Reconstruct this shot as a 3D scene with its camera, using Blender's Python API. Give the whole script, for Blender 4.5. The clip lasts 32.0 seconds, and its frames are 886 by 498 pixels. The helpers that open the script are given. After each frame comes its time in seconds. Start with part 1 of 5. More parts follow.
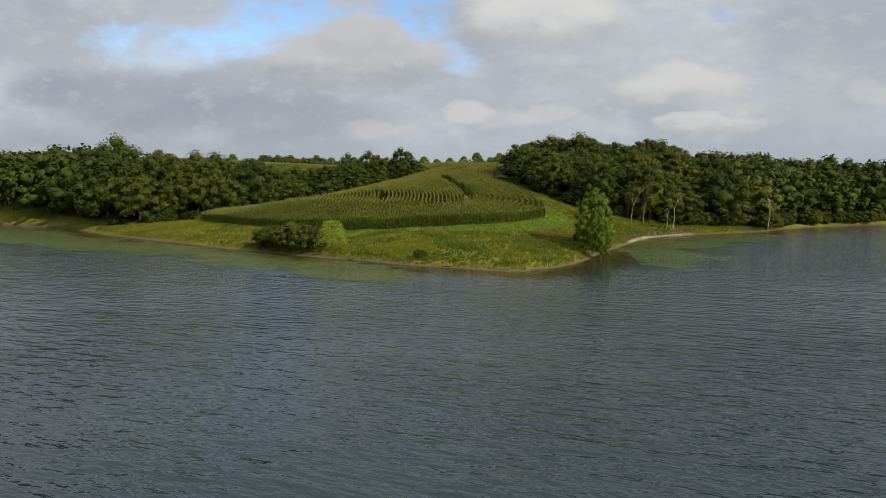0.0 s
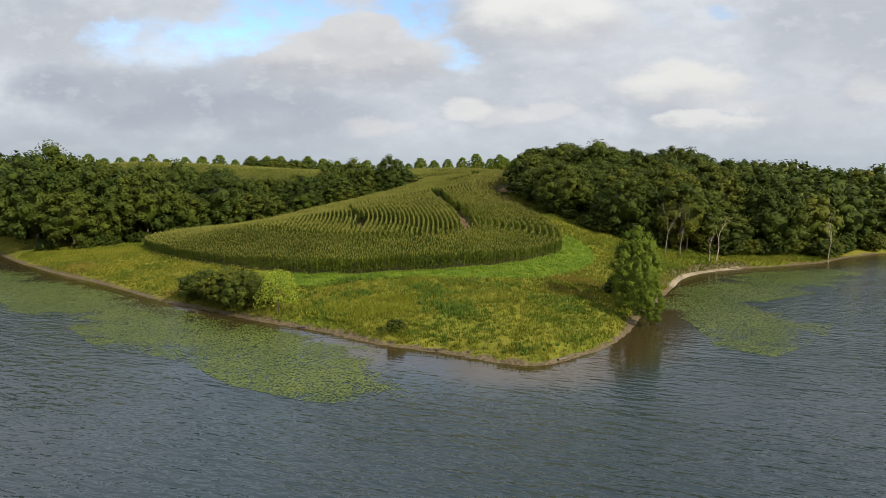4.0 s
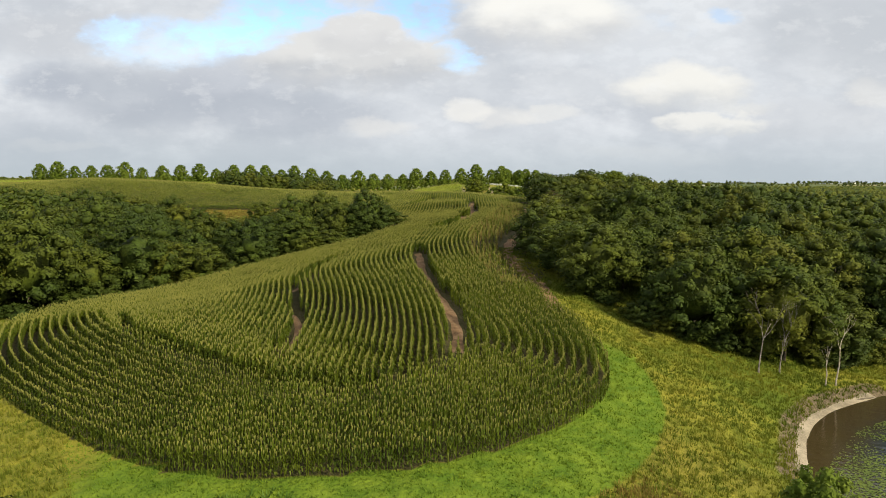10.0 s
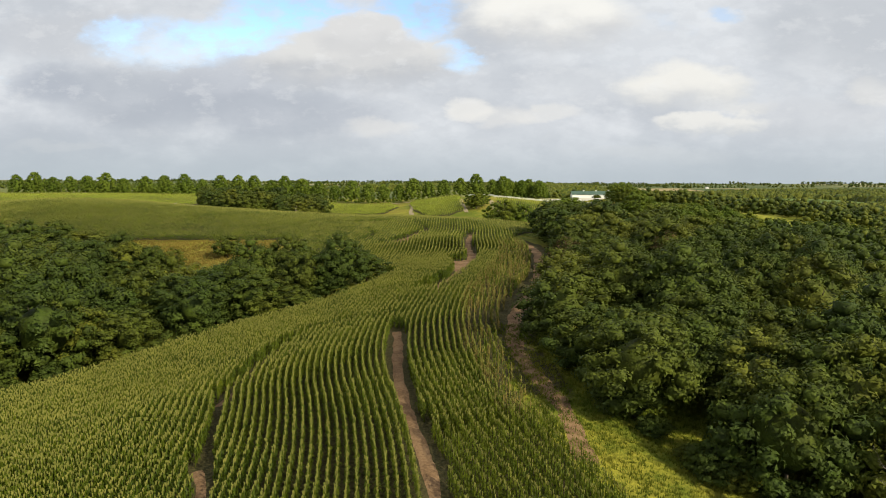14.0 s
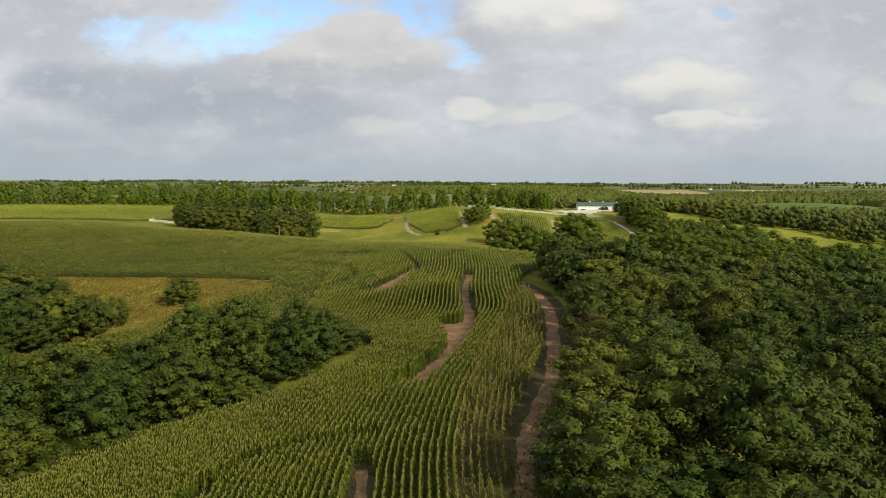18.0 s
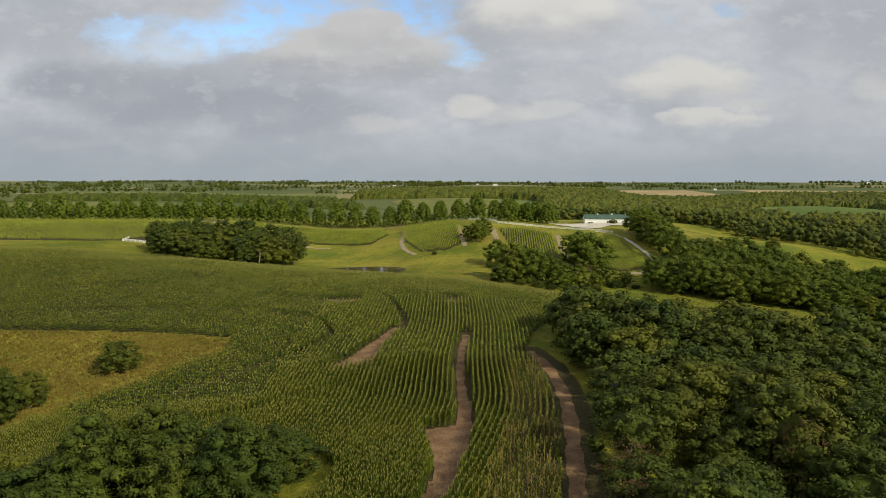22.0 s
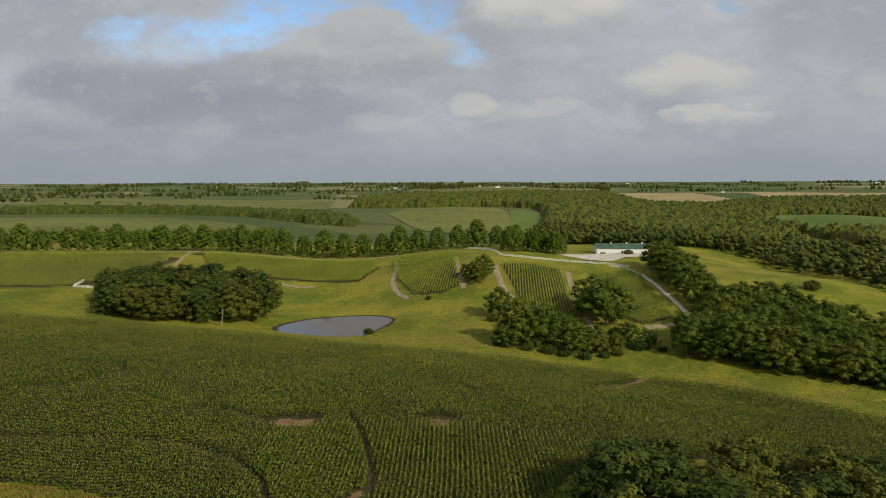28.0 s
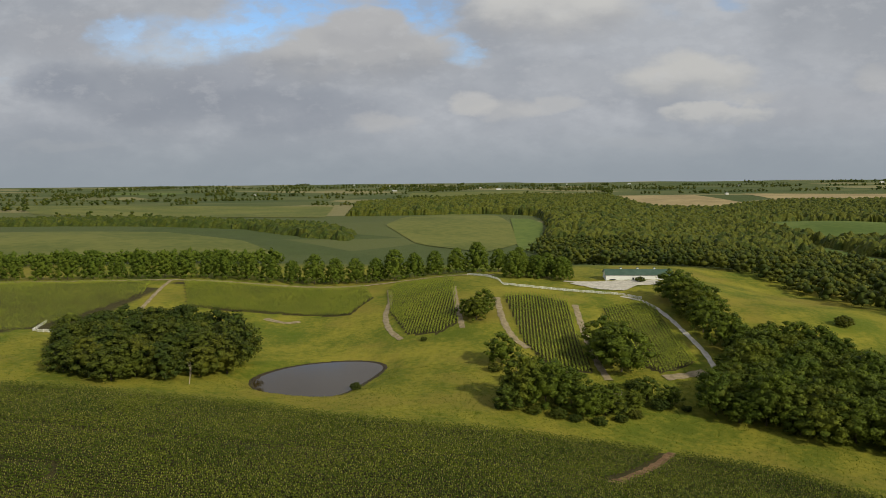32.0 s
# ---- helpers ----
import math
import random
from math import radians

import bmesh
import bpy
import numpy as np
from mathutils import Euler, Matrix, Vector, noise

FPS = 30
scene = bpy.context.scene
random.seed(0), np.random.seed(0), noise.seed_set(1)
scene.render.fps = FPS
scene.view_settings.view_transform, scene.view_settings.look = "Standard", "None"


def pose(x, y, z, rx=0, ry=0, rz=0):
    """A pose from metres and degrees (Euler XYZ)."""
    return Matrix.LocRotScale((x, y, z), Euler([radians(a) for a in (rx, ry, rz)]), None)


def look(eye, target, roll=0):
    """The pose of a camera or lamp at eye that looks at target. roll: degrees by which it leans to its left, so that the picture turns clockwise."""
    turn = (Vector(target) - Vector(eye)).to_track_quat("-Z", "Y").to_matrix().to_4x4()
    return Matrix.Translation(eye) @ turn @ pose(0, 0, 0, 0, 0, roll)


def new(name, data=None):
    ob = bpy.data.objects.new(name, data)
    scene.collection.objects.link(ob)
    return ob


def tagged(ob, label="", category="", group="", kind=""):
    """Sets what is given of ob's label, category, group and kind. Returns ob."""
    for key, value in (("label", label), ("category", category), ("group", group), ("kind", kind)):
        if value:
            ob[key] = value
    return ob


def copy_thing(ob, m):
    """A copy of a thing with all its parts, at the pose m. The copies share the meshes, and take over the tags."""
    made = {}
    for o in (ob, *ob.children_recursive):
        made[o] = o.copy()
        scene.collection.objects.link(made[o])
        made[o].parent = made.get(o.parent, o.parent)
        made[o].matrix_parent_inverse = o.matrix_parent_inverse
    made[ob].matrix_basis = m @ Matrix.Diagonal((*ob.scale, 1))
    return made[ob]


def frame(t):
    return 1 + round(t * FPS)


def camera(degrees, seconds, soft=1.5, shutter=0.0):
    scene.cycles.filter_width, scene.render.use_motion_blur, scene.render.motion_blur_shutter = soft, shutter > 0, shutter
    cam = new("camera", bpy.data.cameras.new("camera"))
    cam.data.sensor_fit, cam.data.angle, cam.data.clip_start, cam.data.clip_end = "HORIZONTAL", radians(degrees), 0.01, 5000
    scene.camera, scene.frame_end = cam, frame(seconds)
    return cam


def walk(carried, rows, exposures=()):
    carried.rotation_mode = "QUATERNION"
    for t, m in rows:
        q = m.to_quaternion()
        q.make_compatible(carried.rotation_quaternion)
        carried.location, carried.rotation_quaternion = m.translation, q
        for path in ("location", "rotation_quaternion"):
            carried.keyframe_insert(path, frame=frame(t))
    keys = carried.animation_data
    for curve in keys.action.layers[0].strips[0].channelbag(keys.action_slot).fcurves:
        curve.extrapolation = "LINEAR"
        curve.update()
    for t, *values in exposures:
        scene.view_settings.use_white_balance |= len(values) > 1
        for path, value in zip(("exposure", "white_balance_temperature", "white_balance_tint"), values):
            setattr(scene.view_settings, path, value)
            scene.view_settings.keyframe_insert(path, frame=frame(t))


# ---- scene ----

cam = camera(66, 32.0, 0.9)
# seconds, x, y, z, turn to the left, tilt down, lean to the right
FLIGHT = [
    (0, -0.00, 0.00, 10.45, 3.73, 5.01, 0.27),
    (1, -0.05, 7.30, 11.70, 3.71, 5.08, 0.27),
    (2, -0.16, 14.60, 12.88, 3.69, 5.14, 0.25),
    (3, -0.34, 21.90, 13.99, 3.67, 5.19, 0.22),
    (4, -0.53, 29.21, 15.11, 3.64, 5.22, 0.15),
    (5, -0.64, 36.52, 16.33, 3.61, 5.23, 0.05),
    (6, -0.69, 43.83, 17.71, 3.59, 5.23, -0.06),
    (7, -0.75, 51.15, 19.27, 3.57, 5.21, -0.17),
    (8, -0.81, 58.47, 21.03, 3.57, 5.19, -0.26),
    (9, -0.85, 65.80, 22.96, 3.58, 5.17, -0.31),
    (10, -0.88, 73.15, 24.95, 3.61, 5.16, -0.32),
    (11, -0.89, 80.49, 26.89, 3.64, 5.15, -0.31),
    (12, -0.82, 87.84, 28.92, 3.67, 5.15, -0.28),
    (13, -0.63, 95.17, 31.18, 3.70, 5.16, -0.24),
    (14, -0.55, 102.50, 33.51, 3.72, 5.18, -0.20),
    (15, -0.73, 109.82, 35.73, 3.73, 5.21, -0.18),
    (16, -0.92, 117.13, 37.83, 3.74, 5.23, -0.17),
    (17, -0.88, 124.43, 39.87, 3.75, 5.26, -0.17),
    (18, -0.74, 131.73, 41.90, 3.76, 5.29, -0.19),
    (19, -0.67, 139.02, 43.98, 3.78, 5.32, -0.20),
    (20, -0.66, 146.31, 46.14, 3.81, 5.35, -0.18),
    (21, -0.62, 153.59, 48.39, 3.84, 5.40, -0.12),
    (22, -0.60, 160.86, 50.76, 3.89, 5.45, -0.04),
    (23, -0.63, 168.13, 53.24, 3.94, 5.50, 0.04),
    (24, -0.59, 175.40, 55.84, 3.98, 5.54, 0.11),
    (25, -0.38, 182.66, 58.55, 4.02, 5.56, 0.16),
    (26, -0.15, 189.91, 61.39, 4.06, 5.58, 0.18),
    (27, -0.07, 197.15, 64.34, 4.09, 5.59, 0.21),
    (28, -0.07, 204.38, 67.32, 4.13, 5.60, 0.25),
    (29, -0.06, 211.60, 70.30, 4.15, 5.62, 0.32),
    (30, -0.05, 218.81, 73.36, 4.18, 5.63, 0.41),
    (31, -0.02, 226.03, 76.54, 4.21, 5.64, 0.51),
    (32, 0.00, 233.24, 79.81, 4.24, 5.66, 0.62),
]
walk(cam, [(t, pose(x, y, z, 90 - down, 0, turn) @ pose(0, 0, 0, 0, 0, -lean)) for t, x, y, z, turn, down, lean in FLIGHT],
     exposures=[(0, 0.08, 6200, 9), (2, 0.32, 6220, 9), (4, 0.42, 6250, 9), (6, 0.55, 6280, 9), (10, 0.6, 6400, 8), (14, 0.55, 6400, 8),
                (19, 0.3, 6400, 8.5), (24, -0.02, 6340, 9), (32, -0.22, 6280, 9)])

# ---- sky and sun ----
SUN_TURN, SUN_UP = radians(131), radians(31)   # sun_turn: from +y, clockwise
SUN_FROM = Vector((math.sin(SUN_TURN) * math.cos(SUN_UP), math.cos(SUN_TURN) * math.cos(SUN_UP), math.sin(SUN_UP)))


def link(tree, a, b):
    tree.links.new(a, b)


def node(tree, kind, **values):
    n = tree.nodes.new(kind)
    for key, value in values.items():
        if key == "op":
            n.operation = value
        else:
            n.inputs[key.replace("_", " ")].default_value = value
    return n


def maths(tree, op, a, b=0.0, c=0.0, clamp=False):
    n = tree.nodes.new("ShaderNodeMath")
    n.operation, n.use_clamp = op, clamp
    for i, v in enumerate((a, b, c)):
        if isinstance(v, (int, float)):
            n.inputs[i].default_value = v
        else:
            link(tree, v, n.inputs[i])
    return n.outputs[0]


def mix_colour(tree, fac, a, b):
    n = tree.nodes.new("ShaderNodeMix")
    n.data_type = "RGBA"
    for i, v in ((0, fac), (6, a), (7, b)):
        if isinstance(v, (int, float)):
            n.inputs[i].default_value = v
        elif isinstance(v, tuple):
            n.inputs[i].default_value = (*v, 1)
        else:
            link(tree, v, n.inputs[i])
    return n.outputs[2]


def ramp(tree, fac, a, b):
    """0 at a, 1 at b, smoothly."""
    n = tree.nodes.new("ShaderNodeMapRange")
    n.interpolation_type = "SMOOTHSTEP"
    link(tree, fac, n.inputs[0])
    n.inputs[1].default_value, n.inputs[2].default_value = a, b
    return n.outputs[0]


def noise_at(tree, vector, scale, detail=4.0, rough=0.55):
    n = node(tree, "ShaderNodeTexNoise", Scale=scale, Detail=detail, Roughness=rough)
    if vector is not None:
        link(tree, vector, n.inputs["Vector"])
    return n.outputs["Fac"]


# breaks and heaps in the cloud layer ahead: sideways, upwards, half width, half height, strength, colour
GAPS = ((-0.395, 0.214, 0.130, 0.030, 0.28), (-0.225, 0.250, 0.100, 0.034, 0.85), (-0.306, 0.224, 0.090, 0.026, 0.5), (-0.046, 0.252, 0.065, 0.036, 0.8),
        (0.016, 0.192, 0.032, 0.026, 0.6), (0.383, 0.246, 0.030, 0.012, 0.35), (-0.496, 0.222, 0.040, 0.020, 0.4))
PUFFS = ((-0.480, 0.138, 0.150, 0.045, 0.60, (0.29, 0.31, 0.35)), (-0.610, 0.150, 0.060, 0.030, 0.60, (0.31, 0.33, 0.375)),
         (-0.320, 0.150, 0.090, 0.050, 0.60, (0.34, 0.355, 0.395)), (-0.250, 0.105, 0.180, 0.034, 0.65, (0.31, 0.33, 0.37)),
         (-0.560, 0.225, 0.110, 0.035, 0.60, (0.43, 0.435, 0.455)), (-0.395, 0.200, 0.060, 0.014, 0.55, (0.58, 0.57, 0.555)),
         (0.085, 0.102, 0.036, 0.020, 0.5, (0.57, 0.55, 0.525)), (0.420, 0.112, 0.050, 0.010, 0.5, (0.58, 0.56, 0.525)),
         (0.040, 0.112, 0.030, 0.016, 0.6, (0.66, 0.63, 0.585)), (0.140, 0.104, 0.050, 0.012, 0.5, (0.60, 0.58, 0.55)),
         (-0.100, 0.082, 0.050, 0.016, 0.50, (0.60, 0.575, 0.545)), (-0.575, 0.062, 0.080, 0.010, 0.45, (0.59, 0.57, 0.55)),
         (0.610, 0.140, 0.040, 0.022, 0.5, (0.58, 0.56, 0.53)), (0.520, 0.095, 0.120, 0.030, 0.40, (0.40, 0.405, 0.425)),
         (0.60, 0.215, 0.160, 0.07, 0.55, (0.40, 0.41, 0.43)), (-0.62, 0.06, 0.16, 0.05, 0.4, (0.34, 0.36, 0.40)),
         (0.300, 0.050, 0.110, 0.012, 0.35, (0.55, 0.545, 0.54)), (0.200, 0.150, 0.090, 0.03, 0.4, (0.50, 0.505, 0.52)))
# heaped clouds: sideways, base to top half height, half width, lit top, shaded base
HEAPS = ((-0.128, 0.182, 0.150, 0.050, (0.53, 0.52, 0.51), (0.34, 0.35, 0.375)), (-0.112, 0.214, 0.070, 0.036, (0.52, 0.51, 0.505), (0.45, 0.445, 0.45)),
         (0.150, 0.240, 0.110, 0.056, (0.65, 0.63, 0.595), (0.42, 0.42, 0.43)), (0.342, 0.138, 0.085, 0.036, (0.62, 0.60, 0.565), (0.47, 0.47, 0.47)),
         (0.385, 0.092, 0.075, 0.014, (0.59, 0.575, 0.55), (0.48, 0.48, 0.48)))


def build_sky():
    world = bpy.data.worlds.new("sky")
    scene.world = world
    world.use_nodes = True
    t = world.node_tree
    t.nodes.clear()
    sky = t.nodes.new("ShaderNodeTexSky")
    sky.sky_type, sky.sun_disc = "NISHITA", False
    sky.sun_elevation, sky.sun_rotation = SUN_UP, SUN_TURN
    sky.dust_density, sky.ozone_density = 0.2, 3.0
    blue = t.nodes.new("ShaderNodeVectorMath")
    blue.operation = "SCALE"
    link(t, sky.outputs[0], blue.inputs[0])
    blue.inputs["Scale"].default_value = 0.16
    coord = t.nodes.new("ShaderNodeTexCoord")
    split = t.nodes.new("ShaderNodeSeparateXYZ")
    link(t, coord.outputs["Generated"], split.inputs[0])
    x, y, z = split.outputs
    up = maths(t, "MAXIMUM", z, 0.0)
    ahead = maths(t, "MAXIMUM", y, 0.2)
    u = maths(t, "ADD", maths(t, "DIVIDE", x, ahead), 0.066)
    v = maths(t, "DIVIDE", z, ahead)
    plane = t.nodes.new("ShaderNodeCombineXYZ")
    link(t, u, plane.inputs[0])
    link(t, maths(t, "MULTIPLY", v, 1.9), plane.inputs[1])
    big = noise_at(t, plane.outputs[0], 3.6, 5.0, 0.5)
    fine = noise_at(t, plane.outputs[0], 9.0, 7.0, 0.56)

    stir = node(t, "ShaderNodeTexNoise", Scale=7.0, Detail=6.0, Roughness=0.6)
    link(t, plane.outputs[0], stir.inputs["Vector"])
    parts = t.nodes.new("ShaderNodeSeparateColor")
    link(t, stir.outputs["Color"], parts.inputs[0])
    uw = maths(t, "ADD", u, maths(t, "MULTIPLY", maths(t, "SUBTRACT", parts.outputs[0], 0.5), 0.16))
    vw = maths(t, "ADD", v, maths(t, "MULTIPLY", maths(t, "SUBTRACT", parts.outputs[1], 0.5), 0.075))

    def spot(cu, cv, ru, rv, soft=0.1):
        """A heap or a gap in the layer ahead, with a billowing edge."""
        a = maths(t, "DIVIDE", maths(t, "SUBTRACT", uw, cu), ru)
        b = maths(t, "DIVIDE", maths(t, "SUBTRACT", vw, cv), rv)
        d = maths(t, "ADD", maths(t, "MULTIPLY", a, a), maths(t, "MULTIPLY", b, b))
        return ramp(t, d, 1.7, soft)

    thick = ramp(t, big, 0.36, 0.62)
    grey = mix_colour(t, thick, (0.52, 0.53, 0.55), (0.40, 0.415, 0.445))
    grey = mix_colour(t, maths(t, "MULTIPLY", ramp(t, fine, 0.45, 0.7), 0.6), grey, (0.58, 0.585, 0.60))
    wisps = noise_at(t, plane.outputs[0], 24.0, 8.0, 0.62)
    grey = mix_colour(t, maths(t, "MULTIPLY", ramp(t, wisps, 0.42, 0.66), 0.30), grey, (0.33, 0.345, 0.38))
    cover = maths(t, "SUBTRACT", 1.0, maths(t, "MULTIPLY", ramp(t, big, 0.36, 0.26), 0.3))
    for cu, cv, ru, rv, k in GAPS:
        torn = maths(t, "ADD", 0.5, maths(t, "MULTIPLY", ramp(t, wisps, 0.38, 0.60), 0.6))
        cover = maths(t, "SUBTRACT", cover, maths(t, "MULTIPLY", maths(t, "MULTIPLY", spot(cu, cv, ru, rv), torn), k), clamp=True)
    for cu, cv, ru, rv, k, colour in PUFFS:
        s = maths(t, "MULTIPLY", spot(cu, cv, ru, rv, 0.15), k)
        grey = mix_colour(t, s, grey, colour)
        cover = maths(t, "MAXIMUM", cover, s)
    # billowing heaps: a firm edge above, lit tops, soft shaded bases
    curl = node(t, "ShaderNodeTexNoise", Scale=15.0, Detail=5.0, Roughness=0.55)
    link(t, plane.outputs[0], curl.inputs["Vector"])
    bits = t.nodes.new("ShaderNodeSeparateColor")
    link(t, curl.outputs["Color"], bits.inputs[0])
    uh = maths(t, "ADD", u, maths(t, "MULTIPLY", maths(t, "SUBTRACT", bits.outputs[0], 0.5), 0.085))
    vh = maths(t, "ADD", v, maths(t, "MULTIPLY", maths(t, "SUBTRACT", bits.outputs[1], 0.5), 0.050))
    for cu, cv, ru, rv, top, base in HEAPS:
        a = maths(t, "DIVIDE", maths(t, "SUBTRACT", uh, cu), ru)
        b = maths(t, "DIVIDE", maths(t, "SUBTRACT", vh, cv), rv)
        d = maths(t, "ADD", maths(t, "MULTIPLY", a, a), maths(t, "MULTIPLY", b, b))
        s = maths(t, "MULTIPLY", ramp(t, d, 1.5, 0.55), ramp(t, b, -1.2, -0.1))
        lit = mix_colour(t, ramp(t, maths(t, "ADD", b, maths(t, "MULTIPLY", bits.outputs[2], 0.8)), -0.35, 0.75), base, top)
        grey = mix_colour(t, s, grey, lit)
        cover = maths(t, "MAXIMUM", cover, s)
    # the layer thins out to an even haze above the skyline
    grey = mix_colour(t, maths(t, "MULTIPLY", ramp(t, z, 0.10, 0.0), 0.9), grey, (0.335, 0.37, 0.40))
    cover = maths(t, "MAXIMUM", cover, ramp(t, z, 0.17, 0.08))
    grey = mix_colour(t, maths(t, "MULTIPLY", maths(t, "MULTIPLY", ramp(t, wisps, 0.50, 0.68), ramp(t, z, 0.02, 0.12)), 0.22), grey, (0.66, 0.655, 0.65))
    both = mix_colour(t, cover, blue.outputs[0], grey)
    back = node(t, "ShaderNodeBackground", Strength=1.0)
    link(t, both, back.inputs[0])
    out = t.nodes.new("ShaderNodeOutputWorld")
    link(t, back.outputs[0], out.inputs[0])


build_sky()
sun = new("sun", bpy.data.lights.new("sun", "SUN"))
sun.data.energy, sun.data.angle, sun.data.color = 4.1, radians(2.0), (1.0, 0.90, 0.64)
sun.matrix_world = look(SUN_FROM * 400, (0, 0, 0))

# ---- materials ----


def material(name, low, high, scale=1.0, rough=0.8, bump=0.0, bump_scale=None, fine=None, by_object=0.0, by_island=0.0, metal=0.0, through_light=0.0):
    """Colour between low and high by noise at two scales, told apart further from thing to thing or from leaf to leaf."""
    m = bpy.data.materials.new(name)
    m.use_nodes = True
    t = m.node_tree
    shader = t.nodes["Principled BSDF"]
    place = t.nodes.new("ShaderNodeNewGeometry").outputs["Position"]
    coarse = noise_at(t, place, scale, 4.0)
    grain = noise_at(t, place, fine or scale * 9, 3.0)
    fac = maths(t, "ADD", maths(t, "MULTIPLY", coarse, 0.6), maths(t, "MULTIPLY", grain, 0.4))
    fac = ramp(t, fac, 0.36, 0.64)
    if by_object:
        r = t.nodes.new("ShaderNodeObjectInfo").outputs["Random"]
        fac = maths(t, "ADD", maths(t, "MULTIPLY", fac, 1 - by_object), maths(t, "MULTIPLY", r, by_object))
    if by_island:
        r = t.nodes.new("ShaderNodeNewGeometry").outputs["Random Per Island"]
        fac = maths(t, "ADD", maths(t, "MULTIPLY", fac, 1 - by_island), maths(t, "MULTIPLY", r, by_island))
    colour = mix_colour(t, fac, low, high)
    link(t, colour, shader.inputs["Base Color"])
    shader.inputs["Roughness"].default_value = rough
    shader.inputs["Metallic"].default_value = metal
    shader.inputs["Specular IOR Level"].default_value = 0.15
    if bump:
        b = node(t, "ShaderNodeBump", Strength=bump, Distance=0.25)
        link(t, noise_at(t, place, bump_scale or scale * 9, 4.0), b.inputs["Height"])
        link(t, b.outputs[0], shader.inputs["Normal"])
    if through_light:
        leaf = t.nodes.new("ShaderNodeBsdfTranslucent")
        link(t, colour, leaf.inputs[0])
        both = node(t, "ShaderNodeMixShader", Fac=through_light)
        link(t, shader.outputs[0], both.inputs[1])
        link(t, leaf.outputs[0], both.inputs[2])
        link(t, both.outputs[0], t.nodes["Material Output"].inputs[0])
    return m




def leaf_material(name, hues, through_light):
    """Foliage whose hue goes from tree to tree, with lighter and darker sprays."""
    m = bpy.data.materials.new(name)
    m.use_nodes = True
    t = m.node_tree
    shader = t.nodes["Principled BSDF"]
    place = t.nodes.new("ShaderNodeNewGeometry").outputs["Position"]
    # a tree's own number, or a slow drift of kinds where trees are joined
    own = t.nodes.new("ShaderNodeObjectInfo").outputs["Random"]
    kind = maths(t, "FRACT", maths(t, "ADD", own, maths(t, "MULTIPLY", noise_at(t, place, 0.05, 2.0), 1.3)))
    band = t.nodes.new("ShaderNodeValToRGB")
    link(t, kind, band.inputs[0])
    while len(band.color_ramp.elements) < len(hues):
        band.color_ramp.elements.new(0.5)
    for k, (element, hue) in enumerate(zip(band.color_ramp.elements, hues)):
        element.position, element.color = k / (len(hues) - 1), (*hue, 1)
    spray = maths(t, "ADD", maths(t, "MULTIPLY", noise_at(t, place, 0.55, 3.0), 0.9), maths(t, "MULTIPLY", noise_at(t, place, 3.2, 3.0), 0.7))
    tone = t.nodes.new("ShaderNodeVectorMath")
    tone.operation = "SCALE"
    link(t, band.outputs[0], tone.inputs[0])
    link(t, maths(t, "MAXIMUM", maths(t, "SUBTRACT", maths(t, "MULTIPLY", spray, 2.2), 0.76), 0.25), tone.inputs["Scale"])
    link(t, tone.outputs[0], shader.inputs["Base Color"])
    shader.inputs["Roughness"].default_value = 0.7
    shader.inputs["Specular IOR Level"].default_value = 0.2
    b = node(t, "ShaderNodeBump", Strength=0.4, Distance=0.4)
    link(t, noise_at(t, place, 2.4, 3.0), b.inputs["Height"])
    link(t, b.outputs[0], shader.inputs["Normal"])
    leaf = t.nodes.new("ShaderNodeBsdfTranslucent")
    link(t, tone.outputs[0], leaf.inputs[0])
    both = node(t, "ShaderNodeMixShader", Fac=through_light)
    link(t, shader.outputs[0], both.inputs[1])
    link(t, leaf.outputs[0], both.inputs[2])
    link(t, both.outputs[0], t.nodes["Material Output"].inputs[0])
    return m


LEAF = leaf_material("leaf_green", ((0.057, 0.077, 0.008), (0.036, 0.057, 0.007), (0.076, 0.092, 0.009), (0.038, 0.059, 0.008), (0.106, 0.114, 0.011), (0.046, 0.069, 0.007)), 0.18)
# LEAF in lighter greens: the far slope's sun is put into the colour
LEAF_SUNLIT = leaf_material("leaf_green_sunlit", ((0.095, 0.125, 0.010), (0.065, 0.100, 0.009), (0.125, 0.145, 0.012), (0.075, 0.105, 0.012), (0.105, 0.140, 0.010)), 0.28)
LEAF_DRY = material("leaf_withered", (0.06, 0.038, 0.018), (0.115, 0.07, 0.032), 0.6, 0.8, fine=3.0)
LEAF_YELLOW = material("leaf_yellow_green", (0.19, 0.25, 0.02), (0.36, 0.40, 0.045), 0.6, 0.6, fine=4.0, through_light=0.3)
LEAF_ROW = material("leaf_row_green", (0.06, 0.10, 0.010), (0.155, 0.195, 0.022), 0.3, 0.8, fine=1.8, by_object=0.3, through_light=0.25)
BARK = material("bark_brown", (0.05, 0.04, 0.03), (0.14, 0.11, 0.085), 2.0, 0.95, 0.5)
BARK_DEAD = material("bark_bleached", (0.26, 0.22, 0.17), (0.46, 0.40, 0.33), 1.5, 0.9, 0.4)
BARK_GREY = material("bark_grey_dead", (0.14, 0.115, 0.10), (0.30, 0.26, 0.23), 1.5, 0.9, 0.4)
CORN = material("corn_leaf", (0.033, 0.056, 0.003), (0.106, 0.127, 0.008), 0.07, 0.6, fine=0.9, by_island=0.4, through_light=0.2)
# a brighter copy of CORN; sunshine on the far strips is painted in
CORN_SUNLIT = material("corn_leaf_sunlit", (0.145, 0.200, 0.016), (0.310, 0.345, 0.036), 0.07, 0.6, fine=0.9, by_island=0.4, through_light=0.2)
